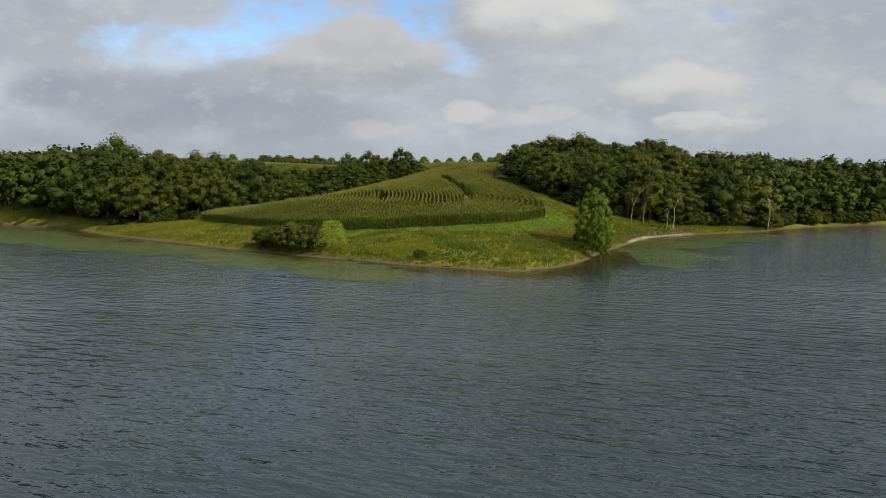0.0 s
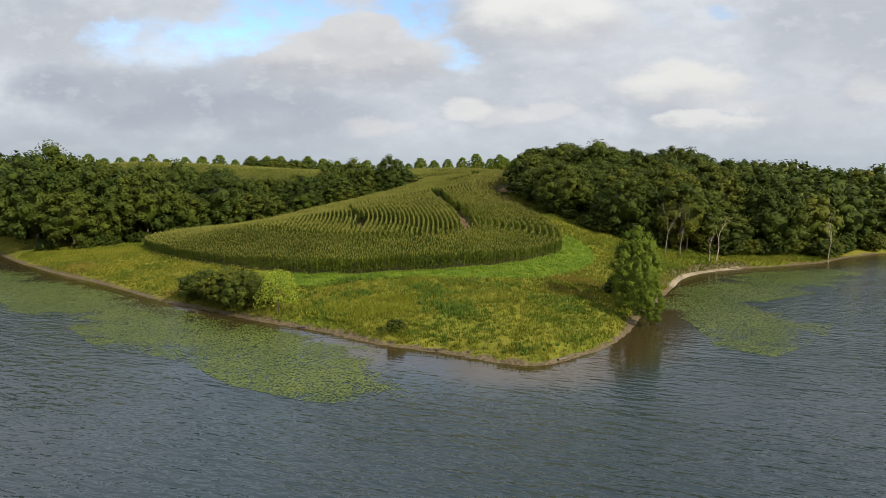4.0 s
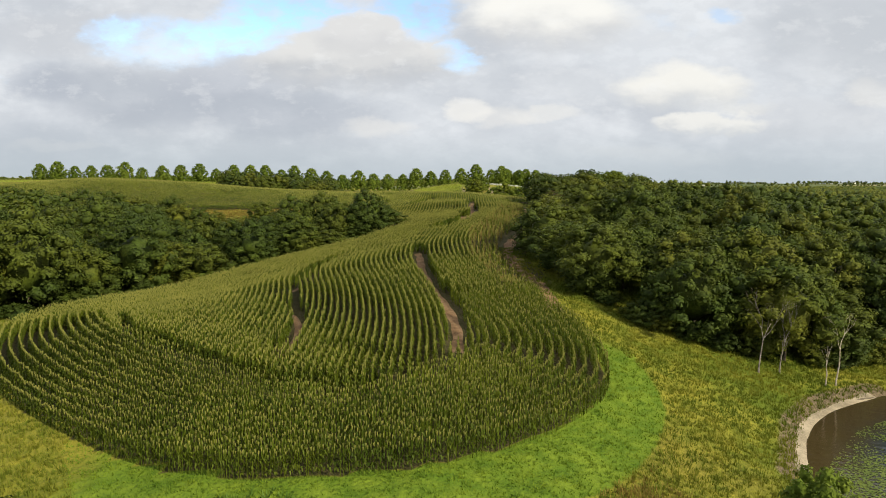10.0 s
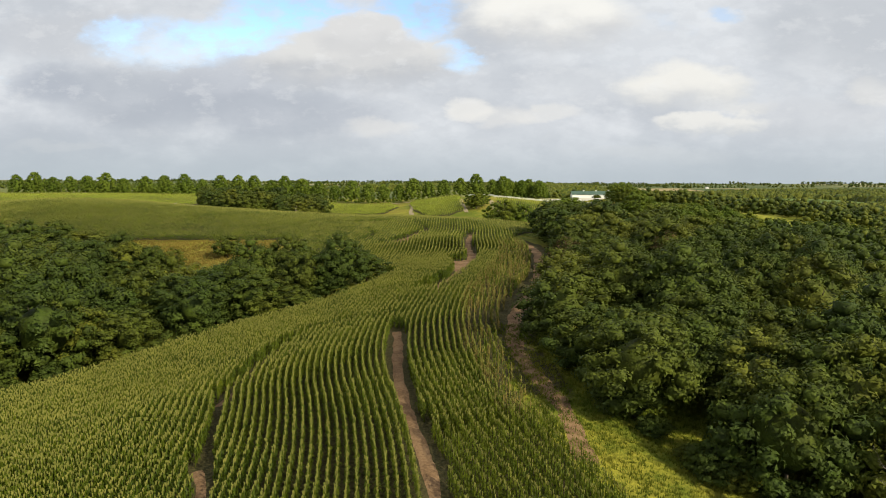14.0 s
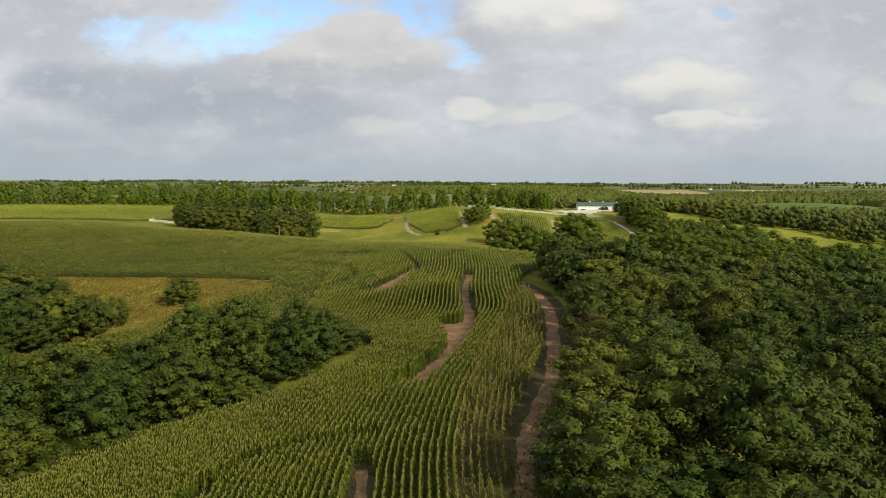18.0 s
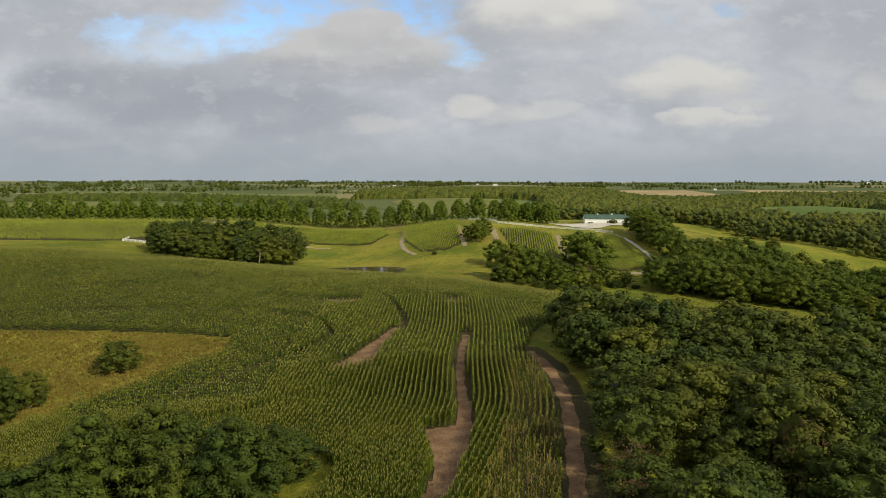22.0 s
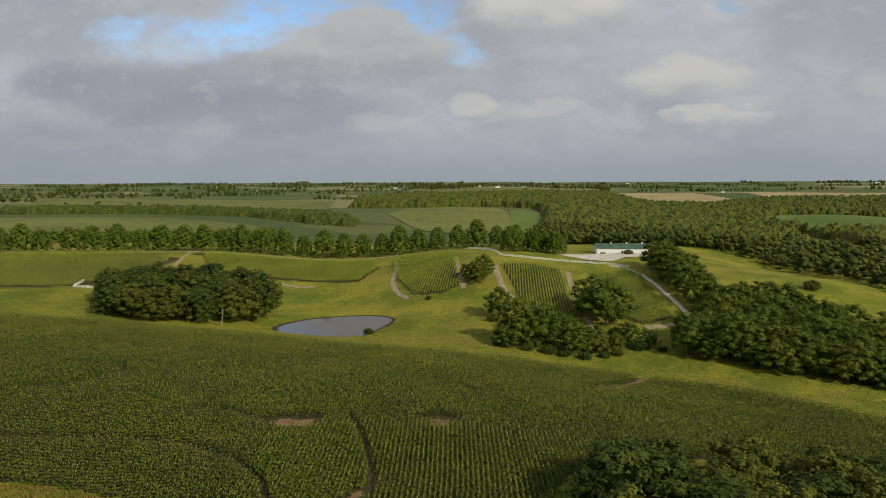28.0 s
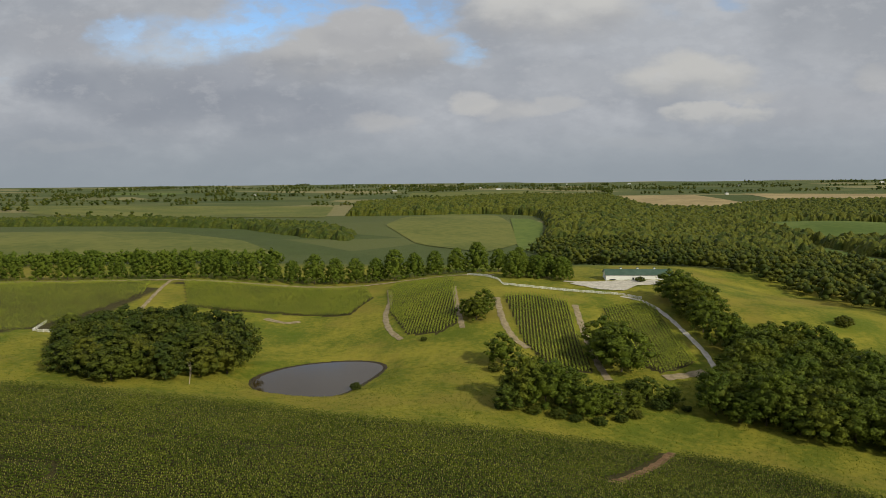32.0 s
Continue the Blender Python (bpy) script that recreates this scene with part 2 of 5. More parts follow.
CORN_DRY = material("corn_leaf_dry", (0.11, 0.095, 0.022), (0.23, 0.175, 0.05), 0.2, 0.7, fine=0.9, by_island=0.4, through_light=0.2)
TASSEL = material("corn_tassel", (0.11, 0.12, 0.025), (0.22, 0.21, 0.05), 0.2, 0.8, by_island=0.5)
GRASS = material("meadow_grass", (0.069, 0.106, 0.008), (0.200, 0.196, 0.021), 0.09, 0.7, fine=0.5, by_island=0.2, through_light=0.25)
GRASS_MOWN = material("mown_grass", (0.078, 0.138, 0.010), (0.175, 0.235, 0.018), 0.25, 0.7, fine=1.2, by_island=0.15, through_light=0.25)
GOLDENROD = material("goldenrod", (0.14, 0.17, 0.015), (0.28, 0.265, 0.03), 0.3, 0.7, by_island=0.5, through_light=0.2)
GRASS_DRY = material("dry_meadow_grass", (0.125, 0.10, 0.019), (0.26, 0.19, 0.045), 0.06, 0.8, fine=0.4, by_island=0.3, through_light=0.2)
WEED = material("broad_weed", (0.055, 0.105, 0.012), (0.105, 0.165, 0.022), 0.4, 0.6, by_island=0.4, through_light=0.2)
SOIL = material("bare_soil", (0.125, 0.074, 0.039), (0.235, 0.148, 0.082), 0.5, 0.95, 0.5, 3.0)
GRAVEL = material("white_gravel", (0.40, 0.37, 0.31), (0.60, 0.56, 0.49), 0.5, 0.9, 0.4, 4.0)
FIELD = material("field_crop", (0.095, 0.115, 0.026), (0.165, 0.17, 0.042), 0.01, 0.9, fine=0.12)
FIELD_GREEN = material("field_green", (0.075, 0.115, 0.022), (0.13, 0.17, 0.035), 0.01, 0.9, fine=0.12)
FIELD_RIPE = material("field_ripe", (0.26, 0.20, 0.10), (0.38, 0.30, 0.15), 0.01, 0.9, fine=0.1)
SAND = material("shore_sand", (0.20, 0.165, 0.115), (0.36, 0.30, 0.22), 0.5, 0.9, 0.4, 3.0)
PAD = material("lily_pad", (0.07, 0.105, 0.014), (0.15, 0.185, 0.030), 0.12, 0.4, fine=1.0, by_island=0.45)
WHITE = material("white_metal_siding", (0.74, 0.74, 0.73), (0.82, 0.82, 0.81), 0.3, 0.5)
GREEN_ROOF = material("green_metal_roof", (0.045, 0.085, 0.06), (0.075, 0.12, 0.088), 0.3, 0.45)
DARK = material("dark_opening", (0.02, 0.02, 0.022), (0.05, 0.05, 0.055), 0.5, 0.4)
VINYL = material("white_vinyl", (0.72, 0.72, 0.70), (0.82, 0.82, 0.80), 0.6, 0.45)


def ground_material():
    """Meadow, mown grass, soil and sand by the weights laid down on the ground sheet, and far fields in a patchwork."""
    m = bpy.data.materials.new("ground_cover")
    m.use_nodes = True
    t = m.node_tree
    shader = t.nodes["Principled BSDF"]
    place = t.nodes.new("ShaderNodeNewGeometry").outputs["Position"]
    n1, n2, n3 = noise_at(t, place, 0.05, 4), noise_at(t, place, 0.5, 5), noise_at(t, place, 3.0, 4)
    fac = maths(t, "ADD", maths(t, "MULTIPLY", n1, 0.5), maths(t, "ADD", maths(t, "MULTIPLY", n2, 0.3), maths(t, "MULTIPLY", n3, 0.2)))
    fac = ramp(t, fac, 0.38, 0.62)
    colour = mix_colour(t, fac, (0.092, 0.120, 0.010), (0.248, 0.226, 0.027))
    patches = noise_at(t, place, 0.022, 5, 0.6)
    colour = mix_colour(t, maths(t, "MULTIPLY", ramp(t, patches, 0.50, 0.66), 0.6), colour, (0.228, 0.182, 0.034))
    colour = mix_colour(t, maths(t, "MULTIPLY", ramp(t, patches, 0.46, 0.34), 0.6), colour, (0.088, 0.130, 0.010))
    cells = node(t, "ShaderNodeTexVoronoi", Scale=0.0036)
    bent = t.nodes.new("ShaderNodeVectorMath")
    bent.operation = "MULTIPLY"
    link(t, place, bent.inputs[0])
    bent.inputs[1].default_value = (0.7, 1.4, 0)
    link(t, bent.outputs[0], cells.inputs["Vector"])
    hue = t.nodes.new("ShaderNodeSeparateColor")
    link(t, cells.outputs["Color"], hue.inputs[0])
    field = mix_colour(t, ramp(t, hue.outputs[0], 0.2, 0.9), (0.062, 0.084, 0.027), (0.110, 0.122, 0.042))
    field = mix_colour(t, ramp(t, hue.outputs[1], 0.80, 0.84), field, (0.24, 0.21, 0.10))
    field = mix_colour(t, maths(t, "MULTIPLY", fac, 0.35), field, (0.10, 0.13, 0.04))
    zones = t.nodes.new("ShaderNodeAttribute")
    zones.attribute_name = "zones"
    z = t.nodes.new("ShaderNodeSeparateColor")
    link(t, zones.outputs["Color"], z.inputs[0])
    far = t.nodes.new("ShaderNodeAttribute")
    far.attribute_name = "far"
    colour = mix_colour(t, far.outputs["Fac"], colour, field)
    edge = maths(t, "MULTIPLY", maths(t, "SUBTRACT", n2, 0.5), 0.5)

    def laid(weight):
        return ramp(t, maths(t, "ADD", weight, edge), 0.35, 0.65)

    mown = mix_colour(t, ramp(t, n2, 0.3, 0.7), (0.075, 0.13, 0.009), (0.14, 0.195, 0.016))
    soil = mix_colour(t, ramp(t, n3, 0.3, 0.7), (0.035, 0.034, 0.012), (0.075, 0.062, 0.025))
    sand = mix_colour(t, ramp(t, n3, 0.3, 0.7), (0.085, 0.064, 0.038), (0.19, 0.145, 0.09))
    colour = mix_colour(t, laid(z.outputs[0]), colour, mown)
    colour = mix_colour(t, laid(z.outputs[1]), colour, soil)
    colour = mix_colour(t, laid(z.outputs[2]), colour, sand)
    link(t, colour, shader.inputs["Base Color"])
    shader.inputs["Roughness"].default_value = 0.95
    shader.inputs["Specular IOR Level"].default_value = 0.15
    b = node(t, "ShaderNodeBump", Strength=0.8, Distance=0.3)
    link(t, maths(t, "ADD", n2, n3), b.inputs["Height"])
    link(t, b.outputs[0], shader.inputs["Normal"])
    return m


def water_material(name, deep, wave):
    """Rippled water; close to a sheltered shore it lies calmer and is brown with silt."""
    m = bpy.data.materials.new(name)
    m.use_nodes = True
    t = m.node_tree
    shader = t.nodes["Principled BSDF"]
    place = t.nodes.new("ShaderNodeNewGeometry").outputs["Position"]
    stretch = t.nodes.new("ShaderNodeMapping")
    link(t, place, stretch.inputs[0])
    stretch.vector_type = "TEXTURE"
    stretch.inputs["Rotation"].default_value = (0, 0, radians(-22))
    stretch.inputs["Scale"].default_value = (1.2, 0.48, 1)
    ripple = noise_at(t, stretch.outputs[0], 0.75, 3.0, 0.5)
    chop = noise_at(t, stretch.outputs[0], 0.22, 2.0, 0.5)
    calm = ramp(t, noise_at(t, place, 0.025, 3.0), 0.35, 0.65)
    open_water = t.nodes.new("ShaderNodeAttribute")
    open_water.attribute_name = "open_water"
    still = ramp(t, open_water.outputs["Fac"], 0.0, 1.0)
    height = maths(t, "MULTIPLY", maths(t, "ADD", ripple, chop), maths(t, "ADD", maths(t, "MULTIPLY", calm, 0.6), 0.4))
    height = maths(t, "MULTIPLY", height, maths(t, "ADD", maths(t, "MULTIPLY", still, 0.85), 0.15))
    b = node(t, "ShaderNodeBump", Strength=wave, Distance=0.36)
    link(t, height, b.inputs["Height"])
    link(t, b.outputs[0], shader.inputs["Normal"])
    silt = ramp(t, maths(t, "ADD", open_water.outputs["Fac"], maths(t, "MULTIPLY", noise_at(t, place, 0.12, 3.0), 0.25)), 0.12, 0.55)
    link(t, mix_colour(t, silt, (0.05, 0.035, 0.015), deep), shader.inputs["Base Color"])
    shader.inputs["Roughness"].default_value = 0.07
    shader.inputs["IOR"].default_value = 1.33
    return m


GROUND = ground_material()
WATER = water_material("lake_water", (0.026, 0.042, 0.054), 1.0)
POND = water_material("pond_water", (0.03, 0.04, 0.035), 0.06)

# ---- meshes and helpers ----


def smooth(a, b, v):
    u = np.clip((v - a) / (b - a), 0, 1)
    return u * u * (3 - 2 * u)


def mesh_of(name, verts, faces, mats, which=None, shade=False):
    """A mesh from arrays: verts (n, 3); faces a list of (m, k) index arrays; which: the material of each face."""
    me = bpy.data.meshes.new(name)
    verts = np.asarray(verts, np.float32)
    me.vertices.add(len(verts))
    me.vertices.foreach_set("co", verts.ravel())
    loops = np.concatenate([np.asarray(f, np.int32).ravel() for f in faces])
    sizes = np.concatenate([np.full(len(f), np.asarray(f).shape[1], np.int32) for f in faces])
    starts = np.concatenate([[0], np.cumsum(sizes)[:-1]]).astype(np.int32)
    me.loops.add(len(loops))
    me.loops.foreach_set("vertex_index", loops)
    me.polygons.add(len(sizes))
    me.polygons.foreach_set("loop_start", starts)
    if which is not None:
        me.polygons.foreach_set("material_index", np.concatenate(which).astype(np.int32))
    me.polygons.foreach_set("use_smooth", np.full(len(sizes), shade))
    for m in mats:
        me.materials.append(m)
    me.update(calc_edges=True)
    me.validate()
    return me


def part(name, bm, mat, parent, label=""):
    me = bpy.data.meshes.new(name)
    bm.to_mesh(me)
    bm.free()
    me.materials.append(mat)
    ob = new(name, me)
    ob.parent = parent
    return tagged(ob, label)


def box(bm, size, centre, turn=0.0, bevel=0.0):
    m = Matrix.Translation(centre) @ Matrix.Rotation(turn, 4, "Z") @ Matrix.Diagonal((*size, 1))
    made = bmesh.ops.create_cube(bm, size=1, matrix=m)
    if bevel:
        edges = list({e for v in made["verts"] for e in v.link_edges})
        bmesh.ops.bevel(bm, geom=edges, offset=bevel, segments=1, affect="EDGES")
    return bm


def inside(poly, x, y):
    x, y = np.asarray(x, float), np.asarray(y, float)
    hit = np.zeros(x.shape, bool)
    for (ax, ay), (bx, by) in zip(poly, poly[1:] + poly[:1]):
        if ay != by:
            hit ^= ((ay > y) != (by > y)) & (x < (bx - ax) * (y - ay) / (by - ay) + ax)
    return hit


def away(line, x, y):
    """The distance from an open line."""
    best = np.full(np.shape(x), 1e9)
    for (ax, ay), (bx, by) in zip(line, line[1:]):
        dx, dy = bx - ax, by - ay
        s = np.clip(((x - ax) * dx + (y - ay) * dy) / (dx * dx + dy * dy), 0, 1)
        best = np.minimum(best, np.hypot(x - ax - s * dx, y - ay - s * dy))
    return best


def eased(line, rounds=2):
    """Corners cut, so that a line or ring of corners becomes a curve."""
    ring = line[0] == line[-1]
    for _ in range(rounds):
        out = [] if ring else [line[0]]
        for (ax, ay), (bx, by) in zip(line, line[1:]):
            out += [(ax * .75 + bx * .25, ay * .75 + by * .25), (ax * .25 + bx * .75, ay * .25 + by * .75)]
        out.append(out[0] if ring else line[-1])
        line = out
    return line


# ---- the lie of the land ----
HILL_X, HILL_Y, HILL_R = (-165, -100, -50, -5, 40, 90, 155), (105, 150, 200, 255, 310, 360, 410, 475, 545, 610), 38.0
HILLS = (
    (-0.1, -2.3, -3.9, 0.8, -0.5, -0.6, -0.0),
    (0.3, 0.8, 2.9, 3.2, -3.3, -1.5, -0.1),
    (1.9, -2.3, -5.1, 7.1, 0.5, -2.6, -1.3),
    (0.2, -2.4, 0.6, 3.3, 2.4, -0.3, -3.1),
    (-0.2, 0.3, 1.4, 2.6, 0.3, -0.4, -5.1),
    (7.4, 4.7, 1.1, 5.2, -0.2, 0.3, -3.7),
    (3.5, 2.7, 0.5, 0.5, -5.4, -2.8, -7.8),
    (4.6, 0.6, -5.4, 3.5, -3.5, 1.2, -6.3),
    (-0.3, -3.8, -2.8, 6.9, -1.8, 0.8, 3.3),
    (1.8, -3.3, -2.1, 4.6, -3.6, 5.0, -8.7),
)
SHORE = eased([(-1500, 420), (-700, 330), (-300, 266), (-153, 205), (-135, 194), (-115, 182), (-97, 163), (-75, 143), (-61, 132.5), (-43, 116), (-35, 110.5), (-26, 103.7),
               (-18, 99.3), (-13, 94.8), (-9, 92.3), (-4, 90.2), (-1, 88), (2, 86.3), (4.7, 86.2), (7, 88.6), (11, 93.2), (15, 101.7), (18, 111), (25, 126.5), (31, 142), (37, 150.5),
               (46, 156.8), (54, 160.3), (66, 167), (73, 175), (82, 183), (94, 190), (111, 198), (185, 224), (300, 242), (700, 300), (1500, 420)], 1)
LAND = SHORE + [(9000, 420), (9000, 9000), (-9000, 9000), (-9000, 420)]
POND_RING = eased([(-84.3, 458.7), (-86.4, 468.4), (-79.7, 481.4), (-68.6, 489.1), (-51.9, 493.5), (-39.8, 486.9), (-43.2, 468.4), (-48.9, 451.1), (-55.6, 444.6), (-65.6, 445.7), (-77.8, 450), (-84.3, 458.7)], 2)
POND_Z = 9.9


def height(x, y):
    x, y = np.asarray(x, float), np.asarray(y, float)
    z = 2 + 11 * smooth(110, 345, y) + 11 * smooth(470, 620, y) + 10 * smooth(120, 260, -x) * smooth(290, 390, y) * (1 - smooth(500, 640, y))
    near = (np.abs(x) < 450) & (y > -100) & (y < 800)
    for hy, row in zip(HILL_Y, HILLS):
        for hx, a in zip(HILL_X, row):
            z = z + np.where(near, a * np.exp(-((x - hx) ** 2 + (y - hy) ** 2) / (2 * HILL_R ** 2)), 0)
    # the low ground of the woods to the right, and the swell of the fields far off
    z = z - 16 * smooth(110, 330, x) * smooth(240, 420, y) * (1 - 0.75 * smooth(1100, 2600, y)) - 9 * smooth(660, 780, y) * smooth(-500, 100, x) * (1 - smooth(1000, 1700, y))
    z = z + 3 * smooth(670, 800, y) * (1 - smooth(-260, -40, x)) * (1 - smooth(820, 1000, y))
    z = z + 3.5 * smooth(620, 900, y) * np.sin(x * 0.006 + 1) * np.sin(y * 0.005)
    z = z + 40 * smooth(1200, 5000, np.hypot(x, y))
    z = z + 12 * np.exp(-((x + 40) / 150) ** 2 - ((y - 1140) / 190) ** 2) + 14 * np.exp(-((x - 490) / 150) ** 2 - ((y - 1230) / 130) ** 2)
    z = z + 0.12 * np.sin(x * 0.7 + np.sin(y * 0.33) * 2) * np.sin(y * 0.61)
    d = np.where(inside(LAND, x, y), 1, -1) * away(SHORE, x, y)
    dry = z * (1 - np.exp(-np.maximum(d, 0) / 8.0)) + 0.45 * smooth(0.2, 2.0, d)
    wet = np.maximum(-2.5, 0.14 * d)
    z = np.where(d > 0, dry, np.where(y < -600, 8 * smooth(600, 1200, -y), wet))
    p = np.where(inside(POND_RING, x, y), -1, 1) * away(POND_RING, x, y)
    z = np.where(p < 9, np.where(p < 0, POND_Z - 1.2 * smooth(0, 4, -p) - 0.05, POND_Z + (np.maximum(z, POND_Z + 0.3) - POND_Z) * smooth(-1.5, 9, p)), z)
    return z


# corn, paths and grass, in plan
FIELD_FRONT = [(-67, 158.5), (-58, 146), (-48.5, 137), (-37.5, 129), (-29, 123.5), (-22, 121), (-16, 120.3), (-10, 121), (-4, 122.7), (4.5, 129), (10.2, 137), (12, 142),
               (12.5, 147), (11.6, 153), (10, 158), (7.4, 164.5), (4.5, 172), (2.3, 181), (0.8, 194), (2, 208), (5, 221), (8, 236), (9.3, 256), (9, 272), (6.5, 288), (9, 306)]
FIELD_BACK = [(20, 325), (60, 330), (105, 322), (150, 335), (110, 362), (97, 374), (87, 388), (71, 404), (50, 413), (19, 414), (-25, 407), (-69, 420), (-112, 421), (-143, 417),
              (-250, 410), (-370, 400), (-370, 325), (-220, 308), (-112, 312), (-78, 310), (-64, 306), (-54, 302), (-56, 298), (-53, 294), (-61, 288.5), (-64, 281), (-72, 275), (-77, 267)]
FIELD_RAVINE = [(-84, 258), (-98, 246), (-90, 236), (-68, 241), (-50, 247), (-34, 250), (-23, 247), (-18.5, 240), (-21, 231), (-30, 221.5), (-40, 218.5), (-48, 216), (-53, 210), (-62, 200), (-71, 185), (-72.5, 168)]
CORN_EDGE = eased(FIELD_FRONT + FIELD_BACK + FIELD_RAVINE + FIELD_FRONT[:1], 1)
HALF = len(CORN_EDGE) // 2
HEADLAND = [p for p in CORN_EDGE[HALF:-1] if p[1] < 172] + [p for p in CORN_EDGE[:HALF] if p[1] < 172]
PATHS = [([(-3.8, 146), (-4.2, 155), (-6.5, 164), (-9.3, 173), (-11.2, 182), (-12.6, 194), (-13.5, 199)], 0.85),
         ([(-3.4, 251), (-4.4, 262), (-5.5, 275), (-5.7, 287), (-5.2, 299)], 0.95),
         ([(-31, 176), (-30, 184), (-29.6, 191), (-29, 198), (-26, 202)], 0.6), ([(-26.3, 160), (-24, 156), (-22.6, 149), (-22.6, 143)], 0.6),
         ([(-42, 331), (-34.6, 330.4)], 2.2), ([(-12, 331), (-8.2, 331.4)], 2.2), ([(26, 380), (37, 396), (47.5, 413)], 1.5),
         ([(8.8, 164), (8, 174), (6, 180), (3.7, 187), (2.9, 196), (4.2, 208), (8.2, 222), (9.4, 234), (10.4, 246), (11.3, 260), (11, 271), (9.8, 281), (7, 289)], 1.4)]
CLEARINGS = [[(-14, 219.5), (-11, 225), (-8.2, 232), (-6.9, 239), (-9.6, 251.3), (-5.2, 252.5), (-4.9, 262), (-2.9, 262), (-2.7, 251), (-2.9, 243.7), (-4.4, 234), (-6.6, 226), (-8.4, 219.5)],
             [(-31.9, 277.3), (-27.4, 284), (-24, 294), (-21, 304.5), (-19.6, 304), (-21, 289), (-20.6, 277.5)]]
MAZE = [([(-52, 165), (-45, 154), (-36.5, 147), (-31.4, 142.7), (-24, 137.2), (-19, 133.4), (-12, 132.6), (-9.6, 134.7), (-6.3, 139), (-4, 147)], 0.5), ([(-17, 143), (-14.9, 142.7), (-10.9, 139.7), (-7.6, 138.4)], 0.45),
        ([(-22.6, 142), (-22.9, 147), (-22.4, 152), (-25.4, 160), (-30, 174), (-31, 187), (-29.9, 198)], 0.4), ([(-13, 205), (-22, 204), (-28, 200)], 0.4),
        ([(-108, 322.7), (-90, 324.5), (-73, 324), (-56.6, 321.5), (-44.6, 315), (-36.6, 307), (-33.4, 299.7), (-35, 291.7), (-40, 286.3), (-47.4, 282), (-55.7, 275.6)], 0.5),
        ([(-66, 335), (-55.8, 337), (-44.7, 331.5), (-38.4, 327)], 0.5), ([(-27.5, 332.6), (-22.3, 320), (-18.8, 308), (-18.6, 302)], 0.4), ([(-121, 340), (-96, 346.6), (-87, 356), (-90, 362.7), (-105, 362)], 0.5),
        ([(-150, 385), (-90, 382), (-40, 378), (10, 380)], 0.4), ([(-60, 262), (-48, 258), (-36, 262), (-24, 268)], 0.4)]
FAR_CORN = [[(-150.7, 555.6), (-172.5, 600), (-137.8, 605), (-73.2, 612), (-63.3, 585), (-70.3, 556.6), (-105.5, 560.8)], [(-57.7, 597.6), (-53.9, 611.9), (-22.4, 608.4), (-15.2, 522.1), (-23, 512.2), (-36.3, 515.5), (-48.3, 548.2)],
            [(4.8, 555.6), (18.1, 562.9), (34.7, 555.6), (34.6, 506.7), (35.6, 474.8), (22.3, 472.7), (12.4, 500.1)], [(50.2, 549.3), (68.9, 560.8), (73.4, 550.3), (75.6, 486.9), (60, 477), (51.2, 488)],
            [(-366.5, 455.4), (-193.4, 482.5), (-179, 496.8), (-183.2, 523.2), (-179, 569.2), (-190, 597), (-360.4, 573)]]
FAR_PATHS = [([(-56.6, 597.6), (-51.4, 569.2), (-51.6, 549.3), (-46.2, 525.4), (-38.5, 511.1)], 1.3), ([(-20.4, 580.8), (-17.3, 546.1), (-13, 515.5)], 1.2), ([(1.5, 553.5), (3.6, 523.2), (8, 503.4), (13.5, 494.6)], 1.4),
             ([(38, 551.4), (37.4, 521), (38.4, 483.6), (40.1, 468.4)], 1.4), ([(60, 472.7), (67.8, 474.8), (75.6, 478.1)], 2.4), ([(-110.1, 551.4), (-99.2, 546.1), (-92.5, 549.3)], 1.6), ([(-167.7, 543), (-175.5, 574.5), (-181.4, 601.8)], 1.0)]
GRAVEL_WAY = [([(80, 480.3), (81.2, 499), (79.5, 516.6), (77.4, 538.6), (72.2, 560.8), (62.2, 569.2)], 1.05), ([(38, 603), (50, 600), (62, 600), (81.8, 599.7)], 1.6),
              ([(-356, 581), (-220, 599), (-105, 613.5), (-40, 622), (0.6, 616)], 1.0)]


